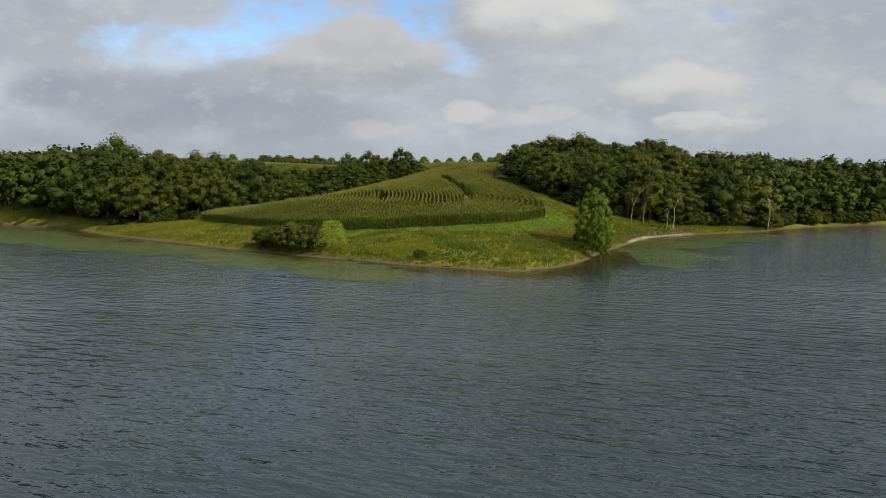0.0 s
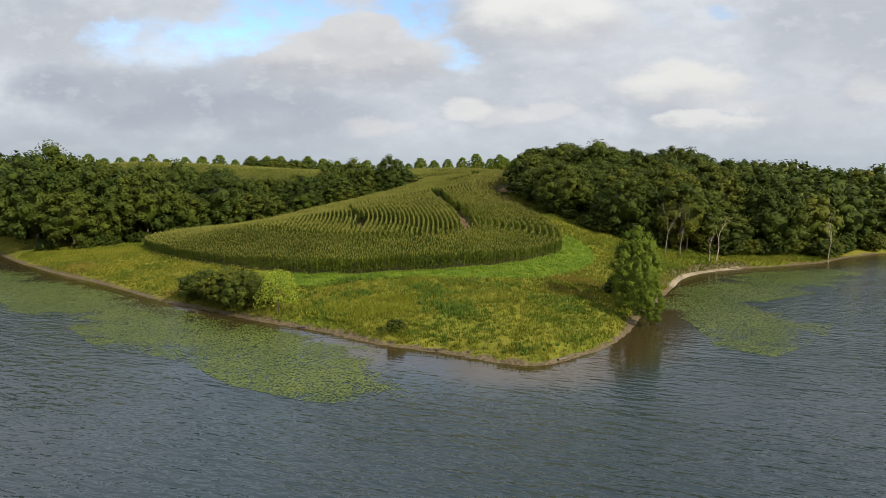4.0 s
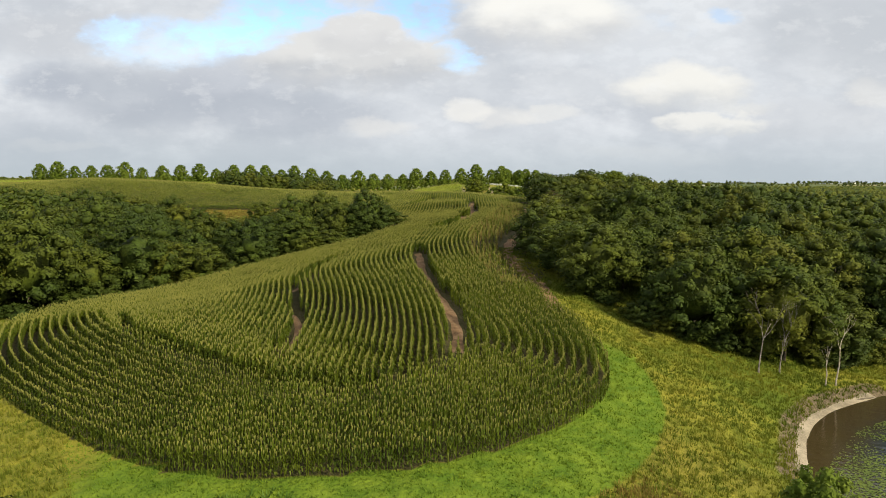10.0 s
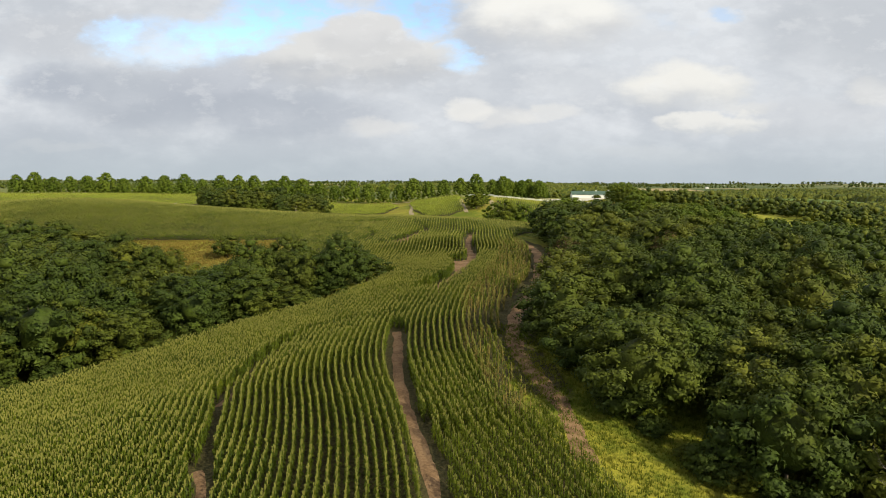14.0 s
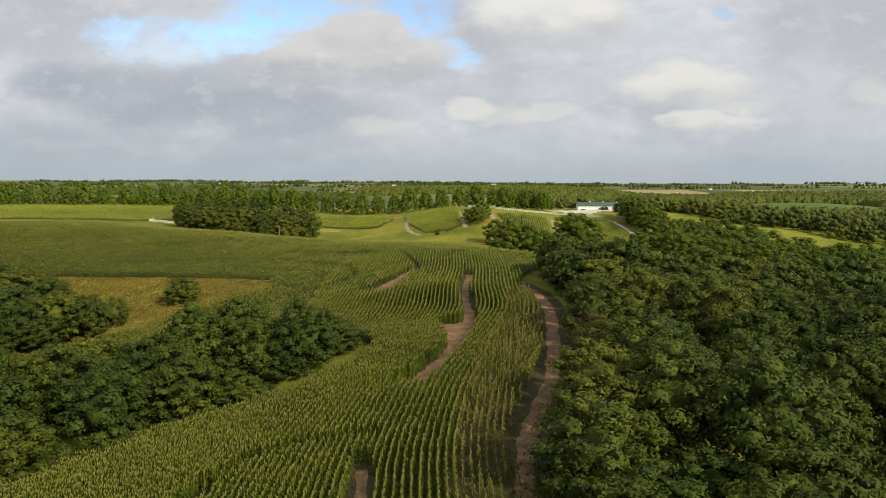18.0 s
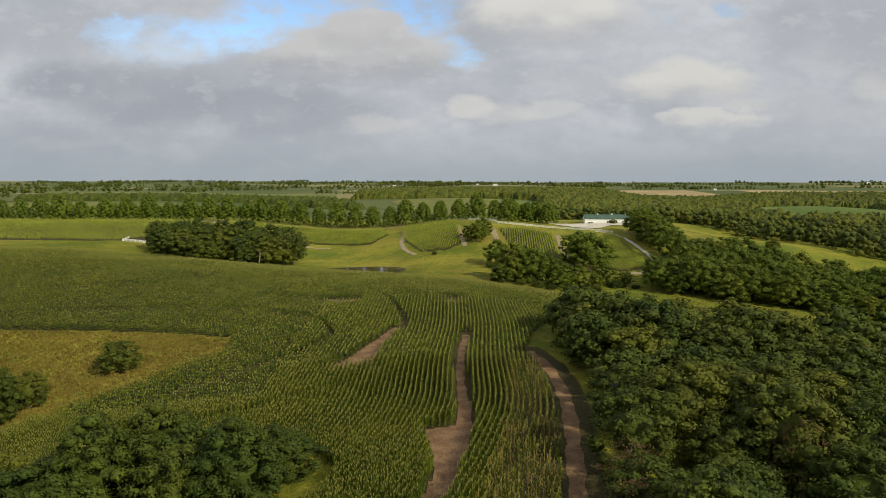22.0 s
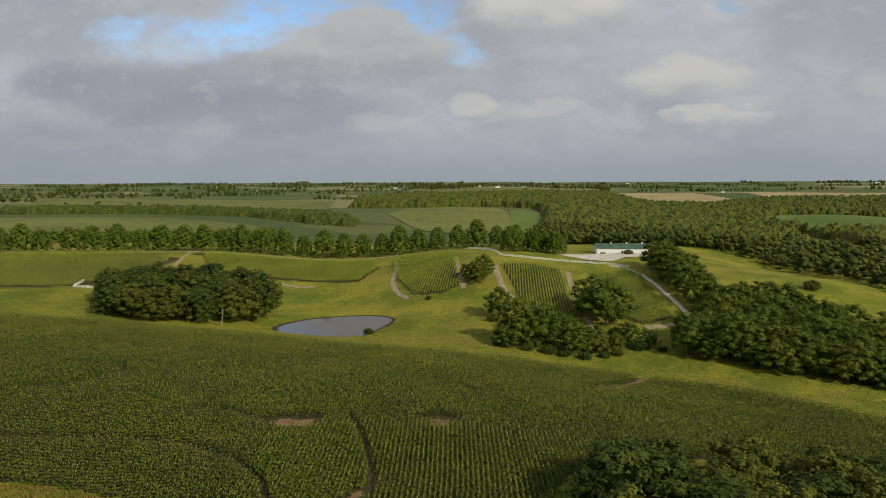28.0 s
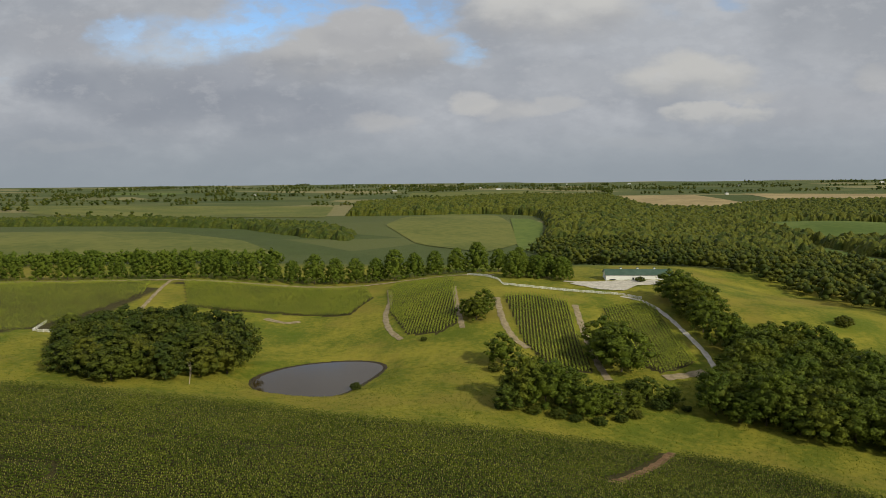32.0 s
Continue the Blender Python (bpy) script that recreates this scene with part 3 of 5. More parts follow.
def ground():
    def steps(marks):
        out = [marks[0][0]]
        for (a, s), (b, s2) in zip(marks, marks[1:]):
            n = max(1, round((b - a) / ((s + s2) / 2)))
            w = np.linspace(0, 1, n + 1)[1:]
            out += list(a + (b - a) * w)
        return np.array(out)
    xs = steps([(-5200, 500), (-1500, 120), (-500, 25), (-170, 4), (-90, 1.25), (60, 1.25), (170, 4), (500, 25), (1500, 120), (5200, 500)])
    ys = steps([(-5200, 600), (-600, 80), (0, 20), (78, 1.25), (320, 1.25), (430, 1.6), (650, 3), (900, 20), (1800, 60), (5400, 300)])
    gx, gy = np.meshgrid(xs, ys)
    gz = height(gx, gy)
    nx, ny = len(xs), len(ys)
    i = (np.arange(ny - 1)[:, None] * nx + np.arange(nx - 1)[None]).ravel()
    me = mesh_of("ground", np.stack([gx, gy, gz], -1).reshape(-1, 3), [np.stack([i, i + 1, i + nx + 1, i + nx], -1)], [GROUND], shade=True)
    x, y = gx.ravel(), gy.ravel()
    corn = inside(CORN_EDGE[:-1], x, y) & (away(CORN_EDGE, x, y) > 0.7)
    rim = away([p for p in CORN_EDGE if p[1] < 185 and p[0] > -40 and (p[0] > -8 or p[1] < 140)], x, y)
    wide = 5.5 + 2.5 * np.sin(x * 0.16 + 0.5)
    mown = np.where(corn, 0, 1 - smooth(wide - 1.2, wide + 1.2, rim)) * smooth(-42, -22, x) * (1 - smooth(142, 168, y))
    d = np.where(inside(LAND, x, y), 1, -1) * away(SHORE, x, y)
    bank = 0.9 + 1.1 * np.clip(np.sin(x * 0.33 + 0.4) * np.sin(y * 0.27 + 1.2) + 0.2, 0, 1)
    sandy = (1 - smooth(0.1, bank, d)) * (d > -9)
    sandy = np.maximum(sandy, 1 - smooth(0.5, 3.2, away([(26, 131), (32, 144.5), (38, 152), (47, 158)], x, y)))
    tilled = np.maximum(np.where(corn, 1.0, 0), (1 - smooth(2.2, 4.5, away(PATHS[-1][0], x, y))) * smooth(168, 185, y))
    for f in FAR_CORN:
        tilled = np.where(inside(f, x, y), 1.0, tilled)
    weights = np.stack([mown, tilled, sandy, np.ones_like(x)], -1)
    a = me.attributes.new("zones", "FLOAT_COLOR", "POINT")
    a.data.foreach_set("color", weights.astype(np.float32).ravel())
    b = me.attributes.new("far", "FLOAT", "POINT")
    b.data.foreach_set("value", np.maximum(smooth(665, 720, y), smooth(350, 420, np.abs(x))).astype(np.float32))
    return tagged(new("ground", me), "rolling meadow ground with mown grass and bare field soil", "ground", kind="structure")


ground()


def sheet(name, ring, z, mat, label):
    bm = bmesh.new()
    bm.faces.new([bm.verts.new((x, y, z)) for x, y in ring])
    bmesh.ops.triangulate(bm, faces=bm.faces)
    me = bpy.data.meshes.new(name)
    bm.to_mesh(me)
    bm.free()
    me.materials.append(mat)
    return tagged(new(name, me), label, "water", kind="structure")




def lake():
    xs = np.unique(np.concatenate([np.linspace(-1500, -170, 20), np.arange(-170, 131, 2.5), np.linspace(131, 1500, 20)]))
    ys = np.unique(np.concatenate([np.linspace(-700, 50, 16), np.arange(50, 216, 2.5), np.linspace(216, 460, 12)]))
    gx, gy = np.meshgrid(xs, ys)
    nx, ny = len(xs), len(ys)
    i = (np.arange(ny - 1)[:, None] * nx + np.arange(nx - 1)[None]).ravel()
    me = mesh_of("lake_water", np.stack([gx, gy, gx * 0], -1).reshape(-1, 3), [np.stack([i, i + 1, i + nx + 1, i + nx], -1)], [WATER], shade=True)
    a = me.attributes.new("open_water", "FLOAT", "POINT")
    a.data.foreach_set("value", smooth(0, 20, away(SHORE, gx, gy)).astype(np.float32).ravel())
    tagged(new("lake_water", me), "dark rippled lake water round the grassy point", "water", kind="structure")


lake()
sheet("pond_water", [(-102, 432), (-26, 432), (-26, 505), (-102, 505)], POND_Z, POND, "small still pond below the corn hill")


def strip(name, line, half, mat, label, lift=0.06):
    """A way laid on the ground along a line, with an uneven edge."""
    line = eased(line, 2)
    pts, dist = [], 0.0
    for (ax, ay), (bx, by) in zip(line, line[1:]):
        n = max(1, int(math.hypot(bx - ax, by - ay) / 0.9))
        pts += [(ax + (bx - ax) * k / n, ay + (by - ay) * k / n) for k in range(n)]
    pts = np.array(pts + [line[-1]])
    way = np.gradient(pts, axis=0)
    way /= np.linalg.norm(way, axis=1)[:, None] + 1e-9
    side = np.stack([way[:, 1], -way[:, 0]], -1)
    k = np.arange(len(pts))
    wob = 1 + 0.22 * np.sin(k * 0.9) * np.sin(k * 0.37 + 1)
    cols = []
    for c in (-1, -0.5, 0, 0.5, 1):
        p = pts + side * (c * half * wob)[:, None]
        cols.append(np.column_stack([p, height(p[:, 0], p[:, 1]) + lift - (0.12 if abs(c) == 1 else 0)]))
    v = np.stack(cols, 1).reshape(-1, 3)
    i = (np.arange(len(pts) - 1)[:, None] * 5 + np.arange(4)[None]).ravel()
    me = mesh_of(name, v, [np.stack([i, i + 1, i + 6, i + 5], -1)], [mat], shade=True)
    return tagged(new(name, me), label, "path", kind="structure")


for line, half in PATHS:
    strip("dirt_path", line, half, SOIL, "bare reddish soil path cut through the corn")
for line, half in FAR_PATHS:
    strip("dirt_path", line, half, material("dry_soil", (0.21, 0.17, 0.10), (0.35, 0.285, 0.18), 0.5, 0.95, 0.4) if "dry_soil" not in bpy.data.materials else bpy.data.materials["dry_soil"],
          "pale dry soil path beside the far corn strips", 0.25)
for line, half in GRAVEL_WAY[:2]:
    strip("gravel_road", line, half, GRAVEL, "pale gravel farm lane on the hill", 0.3)


strip("dirt_road", GRAVEL_WAY[2][0], 1.7, bpy.data.materials["dry_soil"], "pale dirt lane along the tree row", 0.3)


def patch(name, ring, mat, label, lift=0.07, step=0.5, category="path"):
    """Bare ground inside a ring, laid on the land."""
    xs, ys = [p[0] for p in ring], [p[1] for p in ring]
    gx, gy = np.meshgrid(np.arange(min(xs), max(xs), step), np.arange(min(ys), max(ys), step))
    ny, nx = gx.shape
    i = (np.arange(ny - 1)[:, None] * nx + np.arange(nx - 1)[None]).ravel()
    ok = inside(ring, gx.ravel()[i] + step / 2, gy.ravel()[i] + step / 2)
    i = i[ok]
    v = np.stack([gx.ravel(), gy.ravel(), height(gx.ravel(), gy.ravel()) + lift], -1)
    quads = np.stack([i, i + 1, i + nx + 1, i + nx], -1)
    used_v, back = np.unique(quads, return_inverse=True)
    me = mesh_of(name, v[used_v], [back.reshape(quads.shape)], [mat], shade=True)
    return tagged(new(name, me), label, category, kind="structure")


for ring in CLEARINGS:
    patch("dirt_clearing", ring, SOIL, "bare reddish soil clearing in the corn")
patch("gravel_lot", [(40, 596), (47, 602), (60, 602), (88, 601), (88, 590), (74, 588.5), (66, 579), (54, 582.5), (46, 590)], GRAVEL, "pale gravel parking lot before the barn", 0.3)
FAR_FIELDS = [(FIELD, [(-520, 692), (-300, 716), (-160, 738), (-170, 770), (-240, 870), (-360, 960), (-640, 960)]), (FIELD, [(-820, 1400), (-275, 1330), (-360, 1760), (-1180, 1820)]),
              (FIELD, [(-130, 1290), (-67, 1350), (5, 1290), (22, 1117), (26, 930), (-7, 850), (-75, 900), (-135, 1080)]), (FIELD_GREEN, [(24, 1220), (52, 1225), (66, 1150), (52, 960), (36, 850), (24, 900)]),
              (FIELD_RIPE, [(340, 1700), (430, 1640), (600, 1900), (590, 2300), (360, 2390)]), (FIELD_GREEN, [(366, 1330), (494, 1350), (600, 1290), (560, 1030), (400, 1060)]),
              (FIELD_GREEN, [(330, 1000), (372, 1060), (374, 900), (345, 860)]), (FIELD_GREEN, [(-1100, 1000), (-760, 980), (-700, 1150), (-1150, 1200)]), (FIELD_GREEN, [(-1500, 2700), (-1150, 2600), (-1200, 2900), (-1600, 3000)]),
              (FIELD_RIPE, [(700, 1900), (1100, 1850), (1300, 2300), (760, 2400)]), (FIELD, [(-250, 2200), (40, 2350), (180, 2700), (-300, 2750)])]


def farm_field(ring, mat, rows=26, cols=22):
    """A field laid over the land between its side hedges."""
    lines = []
    ys = [p[1] for p in ring]
    for y in np.linspace(min(ys) + 0.5, max(ys) - 0.5, rows):
        cuts = [ax + (bx - ax) * (y - ay) / (by - ay) for (ax, ay), (bx, by) in zip(ring, ring[1:] + ring[:1]) if (ay > y) != (by > y)]
        x = np.linspace(min(cuts), max(cuts), cols)
        lines.append(np.stack([x, np.full(cols, y), height(x, np.full(cols, y)) + 0.6], -1))
    i = (np.arange(rows - 1)[:, None] * cols + np.arange(cols - 1)[None]).ravel()
    me = mesh_of("farm_field", np.concatenate(lines), [np.stack([i, i + 1, i + cols + 1, i + cols], -1)], [mat], shade=True)
    tagged(new("farm_field", me), "distant farm field in the plain", "field", kind="structure")


for mat, ring in FAR_FIELDS:
    farm_field(ring, mat)
strip("sand_beach", [(27, 132.5), (31.5, 143.5), (37.5, 151), (46, 157)], 0.7, SAND, "pale sandy beach in the cove", 0.08)

strip("pond_bank", POND_RING, 1.1, material("wet_mud", (0.028, 0.022, 0.013), (0.06, 0.047, 0.028), 0.6, 0.7, 0.5), "dark muddy bank round the pond", 0.12)

# ---- corn ----
rng = np.random.default_rng(7)
BEND_Y = (100, 135, 150, 165, 180, 200, 220, 239, 256, 277, 304, 355)
BEND_X = (1.5, 1.0, 0, -3, -8, -10, -8.5, -3.2, 0, -1, -1, -4)


def corn_rows(x0, x1, y0, y1, gap, along):
    """Plants on rows that swing with the hill."""
    k = np.arange(math.floor(x0 / gap), math.ceil(x1 / gap)) * gap
    y = np.arange(y0, y1, along)
    gx, gy = np.meshgrid(k, y)
    gy = gy + rng.uniform(-0.3, 0.3, gy.shape) * along
    fine = np.interp(gy, BEND_Y, BEND_X)
    for s in (-5, 5):
        fine = fine + np.interp(gy + s, BEND_Y, BEND_X)
    return (gx + fine / 3).ravel(), gy.ravel()


def contour_rows(x0, x1, y0, y1, gap, along):
    k = np.arange(y0 - 60, y1 + 60, gap)
    x = np.arange(x0, x1, along)
    gx, gy = np.meshgrid(x, k)
    gx = gx + rng.uniform(-0.3, 0.3, gx.shape) * along
    gy = gy + 7 * np.sin((gx + 10) * 0.03) + 0.0006 * (gx + 30) ** 2
    return gx.ravel(), gy.ravel()


def plants(name, x, y, leaves, tall, wide, label, dry=None, spread=0.62, mat=None, stalks=True):
    """One mesh of corn plants: stalk, arching leaves and a tassel each."""
    n = len(x)
    x = x + rng.normal(0, 0.05, n)
    z = height(x, y) - 0.05
    h = tall * rng.uniform(0.82, 1.1, n) * (0.9 + 0.16 * np.sin(x * 0.11) * np.sin(y * 0.13))
    face = rng.uniform(0, math.tau, n)
    verts, quads, tris, mq, mt = [], [], [], [], []
    off = 0
    dryness = np.zeros(n, bool) if dry is None else dry
    base = np.stack([x, y, z], -1)
    for j in range(leaves):
        a = face + j * 2.5 + rng.normal(0, 0.3, n)
        out = np.stack([np.cos(a), np.sin(a), np.zeros(n)], -1)
        side = np.stack([-np.sin(a), np.cos(a), np.zeros(n)], -1) * wide / 2
        f = 0.14 + 0.70 * (j + 0.5) / leaves
        root = base + np.array([0, 0, 1.0]) * (h * f)[:, None]
        reach = (spread - 0.25 * f) * h / 2.3 * rng.uniform(0.8, 1.2, n)
        mid = root + out * (reach * 0.6)[:, None] + np.array([0, 0, 1.0]) * (0.30 * h / 2.3 * rng.uniform(0.6, 1.2, n))[:, None]
        tip = root + out * (reach * 1.35)[:, None] + np.array([0, 0, 1.0]) * (0.05 * rng.normal(0, 2, n))[:, None]
        verts.append(np.stack([root - side * .6, root + side * .6, mid + side, mid - side, tip], 1).reshape(-1, 3))
        i = off + np.arange(n) * 5
        quads.append(np.stack([i, i + 1, i + 2, i + 3], -1))
        tris.append(np.stack([i + 3, i + 2, i + 4], -1))
        mq.append(np.where(dryness, 2, 0)), mt.append(np.where(dryness, 2, 0))
        off += n * 5
    # stalk and tassel
    a = face
    side = np.stack([np.cos(a), np.sin(a), np.zeros(n)], -1) * 0.035
    top = base + np.array([0, 0, 1.0]) * (h * 0.95)[:, None]
    if stalks:
        verts.append(np.stack([base - side, base + side, top + side, top - side], 1).reshape(-1, 3))
        i = off + np.arange(n) * 4
        quads.append(np.stack([i, i + 1, i + 2, i + 3], -1))
        mq.append(np.where(dryness, 2, 0))
        off += n * 4
    for turn in (0, 1.7) if stalks else (0,):
        s = np.stack([np.cos(a + turn), np.sin(a + turn), np.zeros(n)], -1) * min(wide, 0.2) * 0.6
        verts.append(np.stack([top - np.array([0, 0, 0.1]), top + s + np.array([0, 0, 0.26]), top - s * 0.6 + np.array([0, 0, 0.34])], 1).reshape(-1, 3))
        i = off + np.arange(n) * 3
        tris.append(np.stack([i, i + 1, i + 2], -1))
        mt.append(np.ones(n, int))
        off += n * 3
    me = mesh_of(name, np.concatenate(verts), [np.concatenate(quads), np.concatenate(tris)], [mat or CORN, TASSEL, CORN_DRY], [np.concatenate(mq), np.concatenate(mt)])
    return tagged(new(name, me), label, "corn", kind="stuff")


def clear_of(ways, x, y, extra=0.0):
    ok = np.ones(len(x), bool)
    for line, half in ways:
        xs, ys = [p[0] for p in line], [p[1] for p in line]
        near = (x > min(xs) - 5) & (x < max(xs) + 5) & (y > min(ys) - 5) & (y < max(ys) + 5)
        ok[near] &= away(line, x[near], y[near]) > half + extra
    return ok


def cleared(x, y):
    return inside(CLEARINGS[0], x, y) | inside(CLEARINGS[1], x, y)


def corn():
    ring = CORN_EDGE[:-1]
    rim = np.array(eased(HEADLAND, 1))
    # rows round the end of the field
    hx, hy = [], []
    way = np.gradient(rim, axis=0)
    way /= np.linalg.norm(way, axis=1)[:, None]
    inward = np.stack([-way[:, 1], way[:, 0]], -1)
    for k in range(12):
        p = rim + inward * (0.2 + 1.15 * k)
        seg = np.hypot(*np.diff(p, axis=0).T)
        s = np.concatenate([[0], np.cumsum(seg)])
        at = np.arange(0, s[-1], 0.23)
        px, py = np.interp(at, s, p[:, 0]), np.interp(at, s, p[:, 1])
        ok = away(HEADLAND, px, py) > 0.12 + 1.15 * k
        hx.append(px[ok]), hy.append(py[ok])
    hx, hy = np.concatenate(hx), np.concatenate(hy)
    ok = inside(ring, hx, hy) & clear_of(PATHS, hx, hy, 0.3) & clear_of(MAZE, hx, hy, 0.1) & ~cleared(hx, hy)
    plants("corn_headland", hx[ok], hy[ok], 5, 2.5, 0.15, "tall green corn rows round the end of the field", None, 0.42)
    x, y = corn_rows(-95, 45, 122, 281, 0.82, 0.24)
    ok = inside(ring, x, y)
    x, y = x[ok], y[ok]
    ends = np.minimum(np.hypot(x - HEADLAND[0][0], y - HEADLAND[0][1]), np.hypot(x - HEADLAND[-1][0], y - HEADLAND[-1][1]))
    rim_gap = away(HEADLAND, x, y)
    ok = ((rim_gap > 13.8) | (ends < rim_gap + 0.05)) & clear_of(PATHS, x, y, 0.3) & clear_of(MAZE, x, y, 0.15) & ~cleared(x, y)
    ok &= ~((y > 267) & (x < -38))
    x, y = x[ok], y[ok]
    thin = away([(4.9, 172.3), (-0.1, 193.5), (-0.1, 213.9), (4.2, 238.2), (6.5, 255.5), (6.8, 279.4)], x, y)
    dry = (thin < 4.5) & (rng.random(len(x)) < 0.45)
    ok = (thin > 3.2) | (rng.random(len(x)) < 0.35)
    plants("corn_rows", x[ok], y[ok], 5, 2.5, 0.17, "tall green corn in swinging rows on the hill", dry[ok], 0.43)
    x, y = corn_rows(-38, 38, 281, 328, 0.82, 0.4)
    x2, y2 = contour_rows(-235, 170, 262, 430, 0.98, 0.46)
    low = (y2 < 328) & ~((x2 < -38) & (y2 > 262))
    x, y = np.concatenate([x, x2[~low]]), np.concatenate([y, y2[~low]])
    ok = inside(ring, x, y)
    x, y = x[ok], y[ok]
    ok = clear_of(PATHS, x, y, 0.3) & clear_of(MAZE, x, y, 0.2) & ~cleared(x, y)
    plants("corn_crest", x[ok], y[ok], 2, 1.95, 0.50, "green corn over the crest of the hill", stalks=False)
    far_x, far_y = [], []
    for n, f in enumerate(FAR_CORN):
        fx, fy = [p[0] for p in f], [p[1] for p in f]
        gx, gy = np.meshgrid(np.arange(min(fx), max(fx), 1.3 if n != 4 else 1.8), np.arange(min(fy), max(fy), 0.7 if n != 4 else 1.1))
        gx = gx + (0.02 * (gy - 500) if n != 4 else 6 * np.sin(gy * 0.06))
        ok = inside(f, gx.ravel(), gy.ravel())
        far_x.append(gx.ravel()[ok]), far_y.append(gy.ravel()[ok])
    x, y = np.concatenate(far_x), np.concatenate(far_y)
    plants("corn_strips", x, y, 3, 2.4, 0.42, "green corn strips on the far slope, sunlight put into the leaf colour", mat=CORN_SUNLIT, stalks=False)


corn()

# ---- grass and lily pads ----


def tufts(name, x, y, blades, tall, wide, mat, label, category="grass"):
    n = len(x)
    z = height(x, y) - 0.05
    base = np.stack([x, y, z], -1)
    verts, faces = [], []
    off = 0
    for j in range(blades):
        a = rng.uniform(0, math.tau, n)
        lean = rng.uniform(0.15, 0.75, n)
        h = tall * rng.uniform(0.5, 1.15, n)
        out = np.stack([np.cos(a), np.sin(a), np.zeros(n)], -1)
        side = np.stack([-np.sin(a), np.cos(a), np.zeros(n)], -1) * wide / 2
        foot = base + out * rng.uniform(0, 0.25, n)[:, None]
        tip = foot + out * (h * lean)[:, None] + np.array([0, 0, 1.0]) * h[:, None]
        verts.append(np.stack([foot - side, foot + side, tip], 1).reshape(-1, 3))
        i = off + np.arange(n) * 3
        faces.append(np.stack([i, i + 1, i + 2], -1))
        off += n * 3
    me = mesh_of(name, np.concatenate(verts), [np.concatenate(faces)], [mat])
    return tagged(new(name, me), label, category, kind="stuff")


def scatter(n, x0, x1, y0, y1):
    return rng.uniform(x0, x1, n), rng.uniform(y0, y1, n)


def grasses():
    x, y = scatter(150000, -100, 75, 84, 200)
    d = np.where(inside(LAND, x, y), 1, -1) * away(SHORE, x, y)
    ok = (d > 0.55) & ~inside(CORN_EDGE[:-1], x, y)
    x, y = x[ok], y[ok]
    rim = away([p for p in CORN_EDGE if p[1] < 185 and p[0] > -40 and (p[0] > -8 or p[1] < 140)], x, y)
    m = (rim < (5.5 + 2.5 * np.sin(x * 0.16 + 0.5)) * smooth(-42, -22, x) * (1 - smooth(142, 168, y)))
    tufts("meadow_grass", x[~m], y[~m], 6, 0.40, 0.095, GRASS, "tall yellowish meadow grass on the point")
    tufts("mown_grass", x[m], y[m], 4, 0.24, 0.12, GRASS_MOWN, "bright green grass strip along the corn")
    px, py = scatter(60, -60, 20, 88, 118)
    x = (px[:, None] + rng.normal(0, 1.3, (60, 40))).ravel()
    y = (py[:, None] + rng.normal(0, 1.0, (60, 40))).ravel()
    d = np.where(inside(LAND, x, y), 1, -1) * away(SHORE, x, y)
    ok = d > 1.3
    tufts("broad_weeds", x[ok], y[ok], 6, 0.5, 0.16, WEED, "dark green broad-leaved weeds in the meadow", "weed")
    px, py = scatter(12, -19, -8, 99, 108)
    x = (px[:, None] + rng.normal(0, 1.4, (12, 260))).ravel()
    y = (py[:, None] + rng.normal(0, 1.0, (12, 260))).ravel()
    d = np.where(inside(LAND, x, y), 1, -1) * away(SHORE, x, y)
    tufts("goldenrod", x[d > 2], y[d > 2], 5, 0.42, 0.10, GOLDENROD, "yellow flowering goldenrod in the meadow", "wildflower")
    px, py = scatter(46, -75, 24, 88, 150)
    x = (px[:, None] + rng.normal(0, 2.2, (46, 160))).ravel()
    y = (py[:, None] + rng.normal(0, 1.5, (46, 160))).ravel()
    d = np.where(inside(LAND, x, y), 1, -1) * away(SHORE, x, y)
    ok = (d > 0.8) & ~inside(CORN_EDGE[:-1], x, y) & (away(CORN_EDGE, x, y) > 8)
    tufts("straw_grass", x[ok], y[ok], 5, 0.5, 0.09, GRASS_DRY, "pale dry grass stalks in the meadow")
    x, y = scatter(34000, -150, -36, 258, 318)
    ok = ~inside(CORN_EDGE[:-1], x, y)
    tufts("dry_grass", x[ok], y[ok], 4, 0.5, 0.26, GRASS_DRY, "dry olive-brown grass in the hollow between the corn", "grass")
    x, y = scatter(52000, -220, 170, 300, 480)
    ok = ~inside(CORN_EDGE[:-1], x, y) & ~inside(POND_RING[:-1], x, y)
    for f in FAR_CORN:
        ok &= ~inside(f, x, y)
    tufts("slope_grass", x[ok], y[ok], 3, 0.32, 0.24, GRASS, "rough yellow-green grass on the far slope")


grasses()


